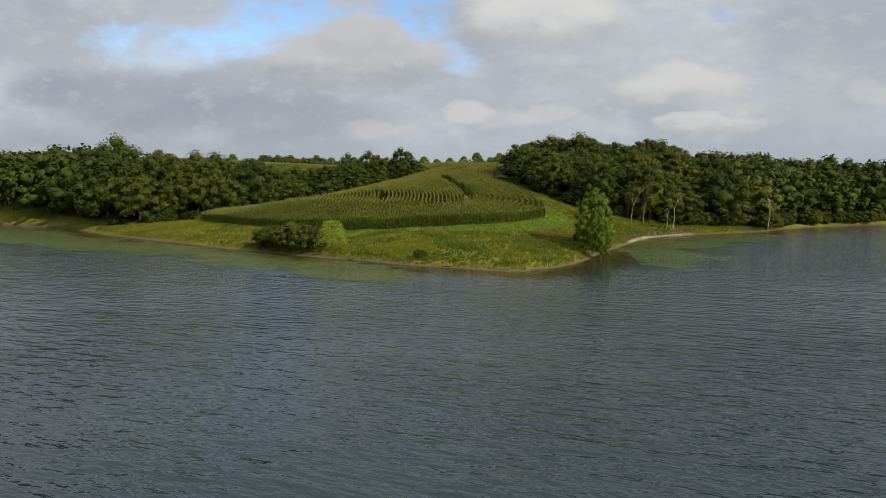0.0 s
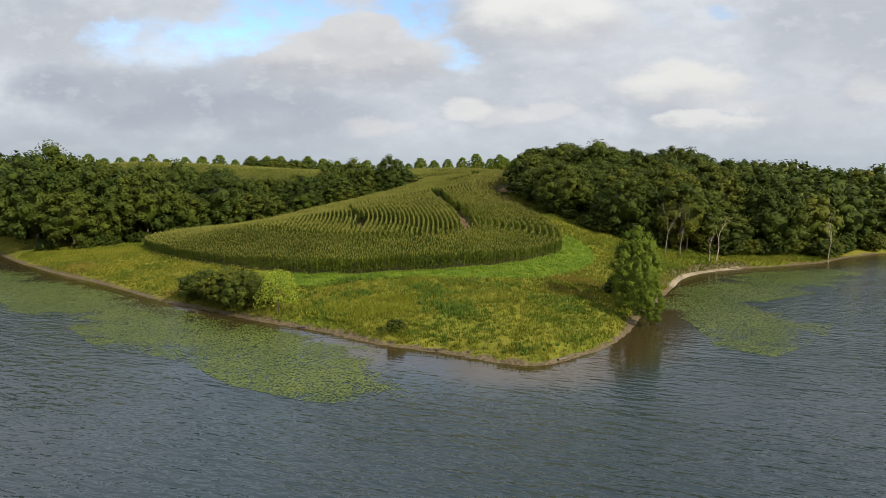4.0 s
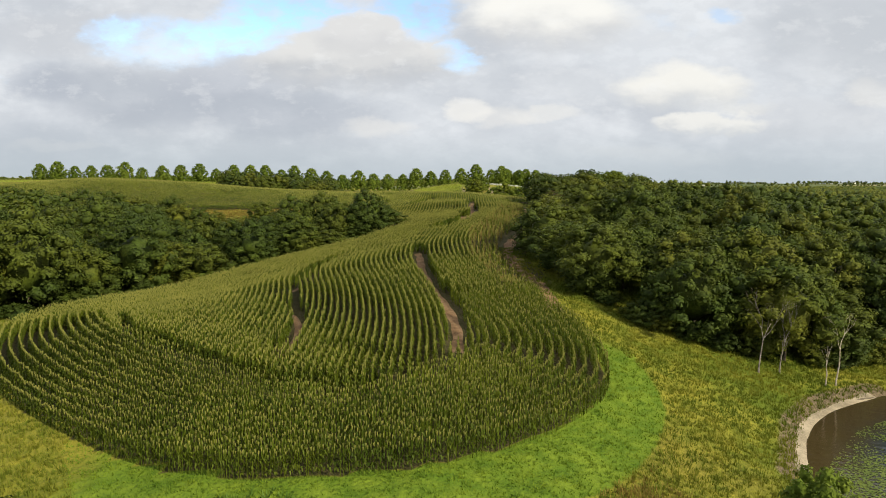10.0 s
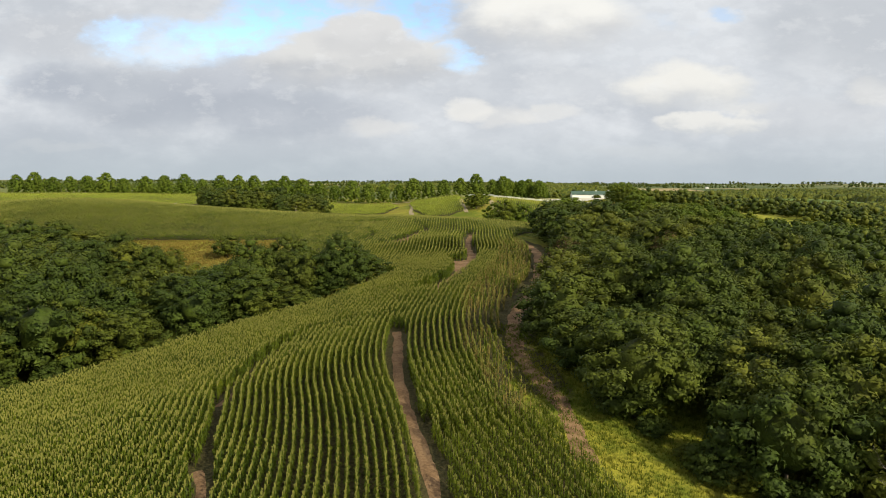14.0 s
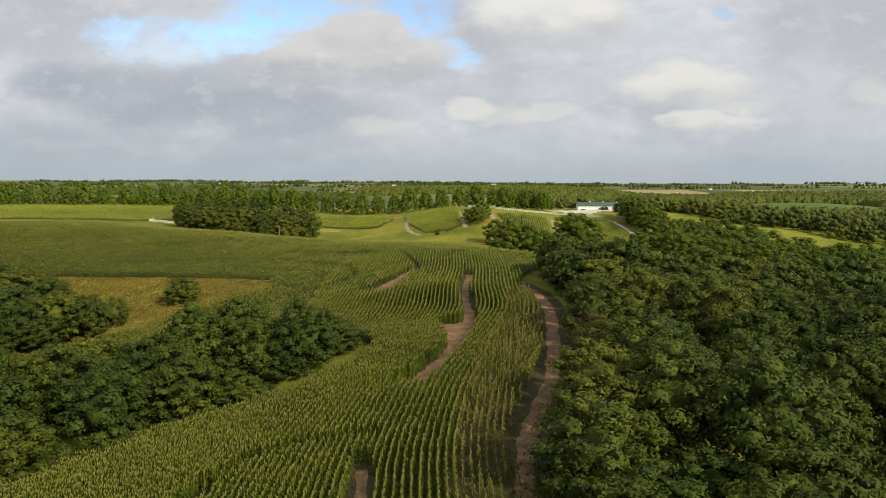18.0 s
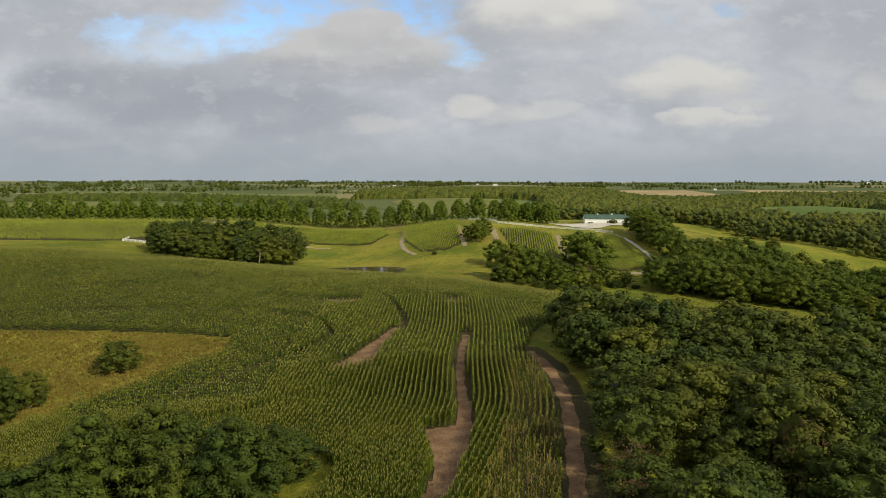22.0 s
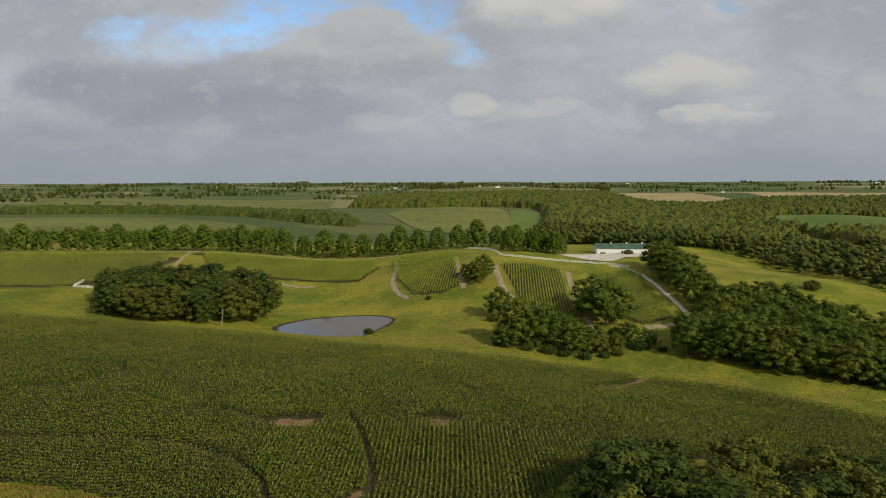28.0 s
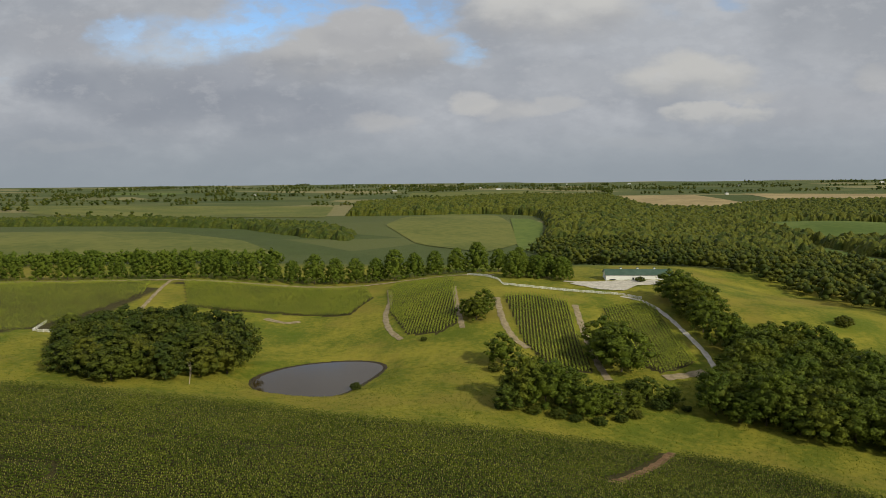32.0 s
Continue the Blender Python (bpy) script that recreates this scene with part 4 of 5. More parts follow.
def lily_pads():
    left = [(-150, 180), (-101, 134), (-72, 114), (-50, 104), (-37, 90), (-27, 86), (-20, 79), (-12, 75), (-5, 77), (-6, 86), (-12, 92), (-22, 99), (-34, 107), (-48, 118), (-72, 138), (-98, 160), (-135, 190)]
    right = [(21, 118), (28, 132), (38, 145), (48, 151.5), (62, 157), (64, 150), (56, 138), (45, 127), (36, 120), (36, 112), (38, 106), (33, 98), (25, 90), (21, 94), (22, 104)]
    xs, ys = [], []
    for ring, n, x0, x1, y0, y1 in ((left, 900000, -152, -4, 74, 190), (right, 140000, 20, 66, 88, 160)):
        x, y = scatter(n, x0, x1, y0, y1)
        ok = inside(ring, x, y) & ~inside(LAND, x, y)
        x, y = x[ok], y[ok]
        patch = np.array([noise.noise(Vector((a * 0.07, b * 0.07, 3.1))) + 0.5 * noise.noise(Vector((a * 0.3, b * 0.3, 1))) for a, b in zip(x, y)])
        ok = patch > -0.62 + rng.normal(0, 0.2, len(x)) + 0.75 * (1 - smooth(0, 7, away(ring + ring[:1], x, y)))
        xs.append(x[ok]), ys.append(y[ok])
    x, y = np.concatenate(xs), np.concatenate(ys)
    n = len(x)
    r = rng.uniform(0.06, 0.13, n)
    a0 = rng.uniform(0, math.tau, n)
    verts = []
    for k in range(4):
        a = a0 + k * math.tau / 4.4
        verts.append(np.stack([x + r * np.cos(a), y + r * np.sin(a), 0.02 + rng.uniform(0, 0.03, n)], -1))
    v = np.stack(verts, 1).reshape(-1, 3)
    i = np.arange(n) * 4
    me = mesh_of("lily_pads", v, [np.stack([i, i + 1, i + 2, i + 3], -1)], [PAD])
    tagged(new("lily_pads", me), "floating yellow-green lily pads along the shore", "lily pads", kind="stuff")


lily_pads()

# ---- trees ----


def crown_arrays(r, clumps, per, tall, wide, leaf, shape="round", low=0.25, rounds=2, inner=0.64):
    """Sprays of leaves on the tips of the branches, all over a lobed crown; its foot is at z = 0."""
    gen = np.random.default_rng(r.randrange(10 ** 6))
    shift = Vector((r.uniform(0, 50), r.uniform(0, 50), r.uniform(0, 50)))
    half = (1 - low) * tall / 2

    def surface(d):
        lobe = np.array([0.92 + 0.30 * noise.noise(Vector(p) * 1.9 + shift) + 0.20 * noise.noise(Vector(p) * 4.6 + shift) for p in d])
        flat = np.hypot(d[:, 0], d[:, 1]) + 1e-6
        if shape == "cone":
            zz = d[:, 2]
            reach = wide / 2 * np.clip(1 - ((zz + 1) / 2) ** 3.0, 0, 1) ** 0.62 * np.clip((zz + 1.15) * 3, 0.55, 1)
            return np.stack([d[:, 0] / flat * reach * lobe, d[:, 1] / flat * reach * lobe, zz * half * 0.97 + half + low * tall], -1)
        full = 1 + 0.18 * (1 - np.abs(d[:, 2])) * flat
        p = d * (lobe * full)[:, None] * np.array([wide / 2, wide / 2, half])
        return p + np.array([0, 0, half + low * tall])

    f = (np.arange(clumps) + 0.5) / clumps
    cz = 1 - 1.72 * f
    a = np.arange(clumps) * 2.39996 + gen.uniform(-0.25, 0.25, clumps)
    ring = np.sqrt(np.clip(1 - cz ** 2, 0, 1))
    d = np.stack([ring * np.cos(a), ring * np.sin(a), cz], -1)
    middle = np.array([0, 0, half + low * tall])
    tips = middle + (surface(d) - middle) * gen.uniform(0.88, 1.03, clumps)[:, None]
    size = math.sqrt(wide * wide * 3.6 / clumps) * gen.uniform(0.46, 0.74, clumps)
    n = clumps * per
    which = np.repeat(np.arange(clumps), per)
    q = gen.normal(0, 1, (n, 3)) + d[which] * 0.7 + np.array([0, 0, 0.45])
    q /= np.linalg.norm(q, axis=1)[:, None]
    pos = tips[which] + q * (size[which] * gen.uniform(0.55, 1.12, n))[:, None] * np.array([1, 1, 0.75])
    nrm = q + gen.normal(0, 0.34, (n, 3)) + np.array([0, 0, 0.15])
    nrm /= np.linalg.norm(nrm, axis=1)[:, None]
    t1 = np.cross(nrm, gen.normal(0, 1, (n, 3)))
    t1 /= np.linalg.norm(t1, axis=1)[:, None] + 1e-9
    t2 = np.cross(nrm, t1)
    s = leaf * gen.uniform(0.6, 1.3, n)[:, None]
    v = np.stack([pos - t1 * s - t2 * s * .5, pos + t1 * s * .4 - t2 * s * .6, pos + t2 * s + t1 * s * .3], 1).reshape(-1, 3)
    i = np.arange(n) * 3
    if not rounds:
        return v, np.stack([i, i + 1, i + 2], -1), np.zeros((0, 3), int)
    # each spray's own mass of leaves, and the shaded heart of the crown
    ico = bmesh.new()
    bmesh.ops.create_icosphere(ico, subdivisions=1, radius=1)
    iv = np.array([tuple(p.co) for p in ico.verts])
    jf = np.array([[p.index for p in f.verts] for f in ico.faces])
    ico.free()
    balls = tips[:, None] + iv[None] * (size[:, None] * gen.uniform(0.42, 0.78, (clumps, len(iv))))[..., None] * np.array([1, 1, 0.75])
    faces = (jf[None] + (np.arange(clumps) * len(iv))[:, None, None]).reshape(-1, 3)
    heart = middle + (surface(iv) - middle) * inner
    faces = np.concatenate([faces, jf + clumps * len(iv)])
    return np.concatenate([v, balls.reshape(-1, 3), heart]), np.stack([i, i + 1, i + 2], -1), faces + n * 3


def limb(bm, a, b, ra, rb, sides=6):
    a, b = Vector(a), Vector(b)
    turn = (b - a).to_track_quat("Z", "Y").to_matrix()
    ring = []
    for p, r in ((a, ra), (b, rb)):
        ring.append([bm.verts.new(p + turn @ Vector((r * math.cos(k * math.tau / sides), r * math.sin(k * math.tau / sides), 0))) for k in range(sides)])
    for k in range(sides):
        bm.faces.new((ring[0][k], ring[0][(k + 1) % sides], ring[1][(k + 1) % sides], ring[1][k]))
    bm.faces.new(ring[1])


def grow(bm, r, a, way, length, radius, depth, spread=0.6):
    mid = a + way * length * 0.5 + Vector((r.uniform(-1, 1), r.uniform(-1, 1), 0)) * length * 0.06
    b = mid + (way + Vector((r.uniform(-.2, .2), r.uniform(-.2, .2), 0.1))).normalized() * length * 0.5
    limb(bm, a, mid, radius, radius * 0.8)
    limb(bm, mid, b, radius * 0.8, radius * 0.55)
    if depth:
        for k in range(r.choice((2, 2, 3))):
            q = r.choice((mid, b, b))
            w = (way + Vector((r.uniform(-1, 1), r.uniform(-1, 1), r.uniform(-.2, .7))) * spread).normalized()
            grow(bm, r, q, w, length * r.uniform(0.5, 0.75), radius * 0.5, depth - 1, spread)


def trunk_mesh(r, tall, radius):
    bm = bmesh.new()
    foot = Vector((0, 0, -0.4))
    limb(bm, foot, (0, 0, 0.5), radius * 1.5, radius * 1.05, 8)
    grow(bm, r, Vector((0, 0, 0.5)), Vector((0, 0, 1)), tall * 0.36, radius, 2, 0.7)
    return bm


def tree_kind(name, seed, tall, wide, lumps, leaves, leaf, shape="round", low=0.25, mat=None, trunk=0.22, label="", category="tree", rounds=4, inner=0.62):
    r = random.Random(seed)
    root = tagged(new(name), label, category)
    part("trunk", trunk_mesh(r, tall, trunk), BARK, root)
    v, q, h = crown_arrays(r, lumps, leaves, tall, wide, leaf, shape, low, rounds, inner)
    me = mesh_of("crown", v, [q, h] if rounds else [q], [mat or LEAF], shade=True)
    crown = new("crown", me)
    crown.parent = root
    return root


used = set()


def plant_tree(kind, x, y, scale, turn, group="", wide=1.0):
    m = Matrix.Translation((x, y, float(height(x, y)) - 0.1)) @ Matrix.Rotation(turn, 4, "Z") @ Matrix.Diagonal((scale * wide, scale * wide, scale, 1))
    if kind not in used:
        used.add(kind)
        kind.matrix_basis = m
        ob = kind
    else:
        ob = copy_thing(kind, m)
    if group:
        ob["group"] = group
    return ob


WOOD_LABEL = "full-leaved dark green broadleaf tree in the wood"
COPSE_LABEL = "rounded dark green broadleaf tree on the far slope"
WOOD_FAR = [tree_kind("tree", 81 + k, t, w, 40, 44, 0.50, "round", 0.0, label=COPSE_LABEL, rounds=3) for k, (t, w) in enumerate(((15, 11.5), (16, 11), (14, 12), (16, 10.5), (13.5, 11)))]
# gully and far-slope trees, their leaves lightened as if in sun
WOOD_GULLY = [tree_kind("tree", 91 + k, t, w, 40, 46, 0.42, "round", 0.0, LEAF_SUNLIT, label="green broadleaf tree in the gully, sunlight put into its leaf colour", rounds=3) for k, (t, w) in enumerate(((15, 11), (16, 10.5), (14, 11.5), (15, 10)))]
WOOD = [tree_kind("tree", 11 + k, t, w, n - 12, 86, 0.29, "round", lo, label=WOOD_LABEL) for k, (t, w, n, lo) in
        enumerate(((15, 11.5, 64, 0.0), (16, 11, 58, 0.0), (14, 12, 68, 0.0), (16.5, 10.5, 60, 0.0), (13.5, 11, 62, 0.0)))]


def spread_in(ring, gap, seed, tries=6000):
    r = random.Random(seed)
    xs, ys = [p[0] for p in ring], [p[1] for p in ring]
    got = []
    cells = {}
    for _ in range(tries):
        x, y = r.uniform(min(xs), max(xs)), r.uniform(min(ys), max(ys))
        key = (int(x // gap), int(y // gap))
        if any(math.hypot(x - a, y - b) < gap for i in (-1, 0, 1) for j in (-1, 0, 1) for a, b in cells.get((key[0] + i, key[1] + j), ())):
            continue
        if inside(ring, x, y):
            cells.setdefault(key, []).append((x, y))
            got.append((x, y))
    return got


BACKWOODS = []


def wood(ring, gap, seed, group, size, near=None, tries=6000, kinds=None):
    """Trees over a ring; size(x, y) scales them. Those outside the near ring go into the joined woods behind."""
    r = random.Random(seed)
    for x, y in spread_in(ring, gap, seed, tries):
        k = size(x, y) * r.uniform(0.78, 1.12)
        if near and not inside(near, x, y):
            BACKWOODS.append((x, y, k))
        else:
            plant_tree(r.choice(kinds or (WOOD if y < 262 else WOOD_FAR)), x, y, k, r.uniform(0, 6.28), group, 1 + 0.9 * max(0, 0.95 - k))


RIGHT_WOOD = [(26, 160), (18, 168), (13, 179), (9, 192), (9.5, 208), (14, 224), (16.5, 244), (17.5, 262), (17, 282), (17, 300), (24, 316), (64, 320), (118, 306), (165, 282), (220, 270), (220, 238), (185, 230), (111, 203), (84, 190), (66, 174), (50, 165), (38, 162)]
LEFT_WOOD = [(-92, 168), (-80, 187), (-68, 201), (-56, 211), (-44, 220), (-31, 227), (-25, 234), (-25, 242), (-38, 246), (-52, 243), (-70, 236), (-90, 230), (-110, 240), (-150, 250), (-210, 266), (-270, 290), (-270, 262), (-154, 211), (-114, 187)]
RAVINE_WOOD = [(-90, 262), (-106, 250), (-150, 256), (-200, 275), (-200, 300), (-150, 296), (-120, 298), (-102, 286), (-92, 274)]
RAVINE_TREES = ((-95, 262, .62), (-90, 266, .7), (-85, 268, .66), (-82, 274, .55), (-88, 274, .7), (-95, 272, .75))
COPSE = [(-137, 436), (-114, 431.7), (-98, 444.6), (-92, 464), (-94, 485.8), (-118, 496.8), (-146, 485.8), (-152, 460.8)]
GULLY_RIGHT = [(64.7, 439.2), (84.9, 428.4), (107.6, 418.7), (157.1, 410.1), (246.6, 412.2), (245.6, 466.2), (144.6, 472.7), (120, 501.2), (100.1, 510), (88.9, 501.2), (86.7, 481.4), (73.5, 459.7)]
wood(RIGHT_WOOD, 7.4, 3, "wood beside the corn", lambda x, y: float(np.interp(y, (160, 207, 304), (0.98, 0.92, 0.80))) - 0.24 * float(1 - smooth(14, 28, x)) * float(smooth(165, 180, y)) * float(1 - smooth(244, 277, y)) + 0.08 * float(smooth(70, 120, x)), [(0, 150), (62, 150), (74, 226), (64, 328), (0, 328)])
wood(LEFT_WOOD, 7.2, 4, "wood along the ravine", lambda x, y: float(np.clip((18.7 + 4.0 * smooth(75, 130, -x) - height(x, y)) / 15.0, 0.55, 1.35)), [(-15, 150), (-100, 150), (-112, 208), (-108, 290), (-15, 280)])
wood(RAVINE_WOOD, 6.2, 14, "wood along the ravine", lambda x, y: 0.72, [(-80, 240), (-135, 240), (-135, 300), (-80, 300)])
wood(COPSE, 8.2, 5, "copse by the pond", lambda x, y: 0.95 + 0.3 * float(smooth(445, 480, y)))
GULLY_SHRUBS = []
for k, (x, y, tall) in enumerate(((3, 476, 12), (9, 438, 15.5), (16, 439, 16), (24, 442, 12.5), (28, 435, 13), (34, 438, 9.5), (5, 434, 8.4), (12, 455, 12), (20, 452, 12), (41, 494, 14), (46, 478, 18), (49, 451, 10.8), (56, 449, 8.4), (44, 446, 5.3), (40, 486, 10))):
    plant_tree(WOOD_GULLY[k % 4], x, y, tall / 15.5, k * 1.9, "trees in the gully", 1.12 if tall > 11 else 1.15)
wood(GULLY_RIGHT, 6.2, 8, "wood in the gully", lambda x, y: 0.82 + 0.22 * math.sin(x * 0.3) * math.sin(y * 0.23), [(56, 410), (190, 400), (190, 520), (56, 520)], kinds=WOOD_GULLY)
for k, (x, y, s) in enumerate(((0.5, 470, .8), (2, 433, .6), (7, 446, .9), (12, 432, .7), (19, 431, .8), (24, 430, .6), (31, 430, .7), (38, 434, .6), (38, 441, .9), (43, 438, .7), (52, 446, .9), (47, 462, .9), (60, 445, .5))):
    GULLY_SHRUBS.append((x, y, s, k))
for x, y, s in ((86.8, 518.8, .9), (89, 529.8, 1.0), (85.7, 539.7, 1.0), (87.8, 550.3, 1.05), (85.5, 560.8, 1.0), (94.6, 543, .8), (93.3, 555.6, .85), (95.7, 529.8, .7), (-7.4, 524, .85), (-4.1, 530, .7), (-11.5, 528, .68)):
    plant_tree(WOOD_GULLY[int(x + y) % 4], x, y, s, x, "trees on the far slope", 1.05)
for k, (x, y, s) in enumerate(RAVINE_TREES):
    plant_tree(WOOD[k % 5], x, y, s, k * 1.1, "wood along the ravine")
for x, y, s in ((-29, 234, .7), (-26.5, 240, .62), (-34, 243, .7), (-41, 241, .75), (-36, 233, .75), (-48, 238, .8), (-46, 228, .8)):
    plant_tree(WOOD[int(x + y) % 5], x, y, s, x, "wood along the ravine")

ROW_TREE = [tree_kind("row_tree", 41 + k, 17.0, 12.2, 64, 40, 0.42, "cone", -0.10, LEAF_ROW, label="neat rounded green tree in the row along the lane", rounds=3) for k in range(2)]
ROW_X = (-351, -338, -325, -312.5, -300, -287, -273.8, -257.9, -244.2, -229.7, -216.5, -202.9, -189.9, -178.1, -165.3, -155.4, -142.2, -129.6, -117.3, -104.9, -92.5, -80.7,
         -68.9, -58.3, -46.4, -34.5, -21.8, -9.5, 3, 15)
for k, x in enumerate(ROW_X):
    plant_tree(ROW_TREE[k % 2], x, 637 + 0.13 * x, 0.93 + 0.10 * math.sin(k * 1.7), k * 1.3, "tree row along the lane")

# ---- the farm shed ----


def barn():
    root = tagged(new("barn"), "long low white metal barn with a green roof", "barn")
    root.matrix_basis = pose(78.5, 609.8, 25.2, 0, 0, -1)
    length, deep, eave, ridge = 35.5, 12.0, 3.5, 5.8
    bm = bmesh.new()
    box(bm, (length, deep, eave + 1.5), (0, 0, (eave - 1.5) / 2))
    part("wall", bm, WHITE, root)
    for s in (-1, 1):
        bm = bmesh.new()
        lo, hi = (s * (deep / 2 + 0.5), eave - 0.15), (0, ridge)
        v = [bm.verts.new((x, y, z)) for x in (-length / 2 - .4, length / 2 + .4) for y, z in (lo, hi, (hi[0], hi[1] + .12), (lo[0], lo[1] + .12))]
        for f in ((0, 1, 2, 3), (7, 6, 5, 4), (0, 4, 5, 1), (1, 5, 6, 2), (2, 6, 7, 3), (3, 7, 4, 0)):
            bm.faces.new([v[k] for k in f])
        part("roof", bm, GREEN_ROOF, root)
        bm = bmesh.new()
        v = [bm.verts.new((s * length / 2, y, z)) for y, z in ((-deep / 2, eave), (deep / 2, eave), (0, ridge))]
        bm.faces.new(v)
        part("gable", bm, WHITE, root)
    for k in range(3):
        bm = box(bmesh.new(), (0.9, 0.9, 0.8), (-9 + 9 * k, 0, ridge + 0.4), bevel=0.04)
        vent = part("roof_vent", bm, WHITE, root, "white ridge vent")
        part("cap", box(bmesh.new(), (1.2, 1.2, 0.15), (-9 + 9 * k, 0, ridge + 0.87)), GREEN_ROOF, vent)
    part("vent", box(bmesh.new(), (3.2, 0.06, 0.7), (-14.2, -deep / 2 - 0.035, 0.75)), DARK, root, "low dark louvred vent")
    for x, wide, tall in ((-3.2, 1.0, 2.0), (2.2, 1.0, 2.0)):
        door = part("door", box(bmesh.new(), (wide, 0.08, tall), (x, -deep / 2 - 0.045, tall / 2)), DARK, root, "dark doorway")
        part("door_frame", box(bmesh.new(), (wide + 0.2, 0.06, 0.1), (x, -deep / 2 - 0.035, tall + 0.05)), VINYL, door)
    for x in (14.0, 16.2):
        w = part("window", box(bmesh.new(), (1.1, 0.06, 0.9), (x, -deep / 2 - 0.035, 1.7)), DARK, root)
        part("window_frame", box(bmesh.new(), (1.3, 0.05, 0.1), (x, -deep / 2 - 0.03, 2.2)), VINYL, w)


barn()


def fence(line, label, gap=2.4, tall=1.3):
    root = tagged(new("rail_fence"), label, "fence")
    pts = []
    for (ax, ay), (bx, by) in zip(line, line[1:]):
        n = max(1, round(math.hypot(bx - ax, by - ay) / gap))
        pts += [(ax + (bx - ax) * k / n, ay + (by - ay) * k / n) for k in range(n)]
    pts.append(line[-1])
    ground_at = [float(height(x, y)) for x, y in pts]
    post = None
    for (x, y), z in zip(pts, ground_at):
        if post is None:
            post = part("post", box(bmesh.new(), (0.14, 0.14, tall + 0.5), (0, 0, (tall - 0.5) / 2), bevel=0.02), VINYL, root)
            ob = post
        else:
            ob = new("post", post.data)
            ob.parent = root
        ob.location = (x, y, z)
    for (a, za), (b, zb) in zip(zip(pts, ground_at), zip(pts[1:], ground_at[1:])):
        for h in (0.35, 0.75, 1.15):
            bm = bmesh.new()
            limb(bm, (*a, za + h), (*b, zb + h), 0.09, 0.09, 4)
            part("rail", bm, VINYL, root)


fence([(71.1, 564), (62.2, 571.3), (52.3, 574.5), (37.9, 576.6), (24.7, 577.6), (11.5, 578.7), (4.9, 580.8)], "white vinyl rail fence along the farm lane")
fence([(4.9, 580.8), (2.7, 593.4), (-2.7, 606), (-14.6, 614.7)], "white vinyl rail fence by the drive")
fence([(-182.4, 486.9), (-169.1, 486.9)], "short white rail fence beside the copse")
fence([(-182.4, 486.9), (-187.8, 503.4)], "short white rail fence beside the copse")

# ---- snags, shrubs and single trees ----


def snag(x, y, tall, mat, seed, label, spread=0.5, radius=0.15):
    root = tagged(new("dead_tree"), label, "dead tree")
    r = random.Random(seed)
    bm = bmesh.new()
    limb(bm, (0, 0, -0.4), (0, 0, 0.6), radius * 1.4, radius, 8)
    grow(bm, r, Vector((0, 0, 0.6)), Vector((0.08, 0, 1)).normalized(), tall * 0.36, radius, 6, spread)
    part("trunk", bm, mat, root)
    root.matrix_basis = pose(x, y, float(height(x, y)) - 0.05)


snag(42.0, 157.6, 11, BARK_DEAD, 2, "bleached bare dead tree at the wood's edge", 0.75, 0.11)
snag(40.5, 157, 5, BARK_DEAD, 9, "bleached broken dead trunk at the wood's edge", 0.4, 0.09)
snag(32.5, 157.0, 10, BARK_GREY, 5, "grey bare dead tree at the wood's edge", 0.65, 0.10)
snag(35.4, 158, 9, BARK_GREY, 7, "grey bare dead tree at the wood's edge", 0.6, 0.10)
snag(67.5, 169, 9, BARK_DEAD, 12, "thin bleached dead trunk on the bank", 0.5, 0.10)
snag(38.4, 441.4, 7, BARK_DEAD, 4, "bleached dead tree at the gully", 0.4)
snag(-96.9, 439.2, 8, BARK_DEAD, 6, "bleached dead trunk beside the copse", 0.35)

SHRUB = tree_kind("shrub", 61, 5, 6, 44, 70, 0.19, "round", 0.0, trunk=0.07, label="dense dark green shrub in the grass", category="shrub", inner=0.6)
WILLOW = tree_kind("bank_tree", 63, 9, 5.5, 60, 90, 0.15, "round", 0.0, LEAF_ROW, trunk=0.12, label="slender bright green tree on the bank", inner=0.5)
YOUNG = tree_kind("young_tree", 65, 5.0, 4.2, 56, 40, 0.105, "cone", 0.12, LEAF_YELLOW, 0.06, "young yellow-green tree at the water's edge", rounds=0)

def understory(line, gap, seed):
    r = random.Random(seed)
    for (ax, ay), (bx, by) in zip(line, line[1:]):
        n = max(1, int(math.hypot(bx - ax, by - ay) / gap))
        for k in range(n):
            f = (k + r.random()) / n
            plant_tree(SHRUB, ax + (bx - ax) * f + r.uniform(-1, 1), ay + (by - ay) * f + r.uniform(0, 1.5), r.uniform(0.55, 1.0), r.uniform(0, 6), "shrubs under the wood's edge", 1.1)


understory([(13, 174), (22, 163), (33, 161.5), (46, 164), (60, 171), (78, 186), (104, 201)], 3.4, 1)
understory([(66, 169.5), (82, 185.5), (111, 200.5), (148, 213.5), (185, 226.5), (240, 236)], 3.6, 5)
understory([(-90, 168), (-79, 186), (-66, 200), (-54, 210), (-42, 219), (-30, 226)], 4.2, 2)
DRY = tree_kind("withered_tree", 71, 9, 6, 60, 26, 0.13, "round", 0.05, LEAF_DRY, 0.1, "withered reddish-brown tree at the wood's edge", rounds=0)
plant_tree(DRY, 14.6, 231.0, 0.9, 0, "withered trees")
plant_tree(DRY, 13.6, 226.0, 0.8, 2, "withered trees")
plant_tree(DRY, 34.0, 236.0, 1.3, 2, "withered trees", 0.8)
plant_tree(YOUNG, -24.2, 104.9, 1.0, 0)
plant_tree(SHRUB, -28.9, 108.4, 1.15, 0, "shrubs on the point", 0.95)
plant_tree(SHRUB, -32.0, 111.5, 1.2, 2, "shrubs on the point", 1.2)
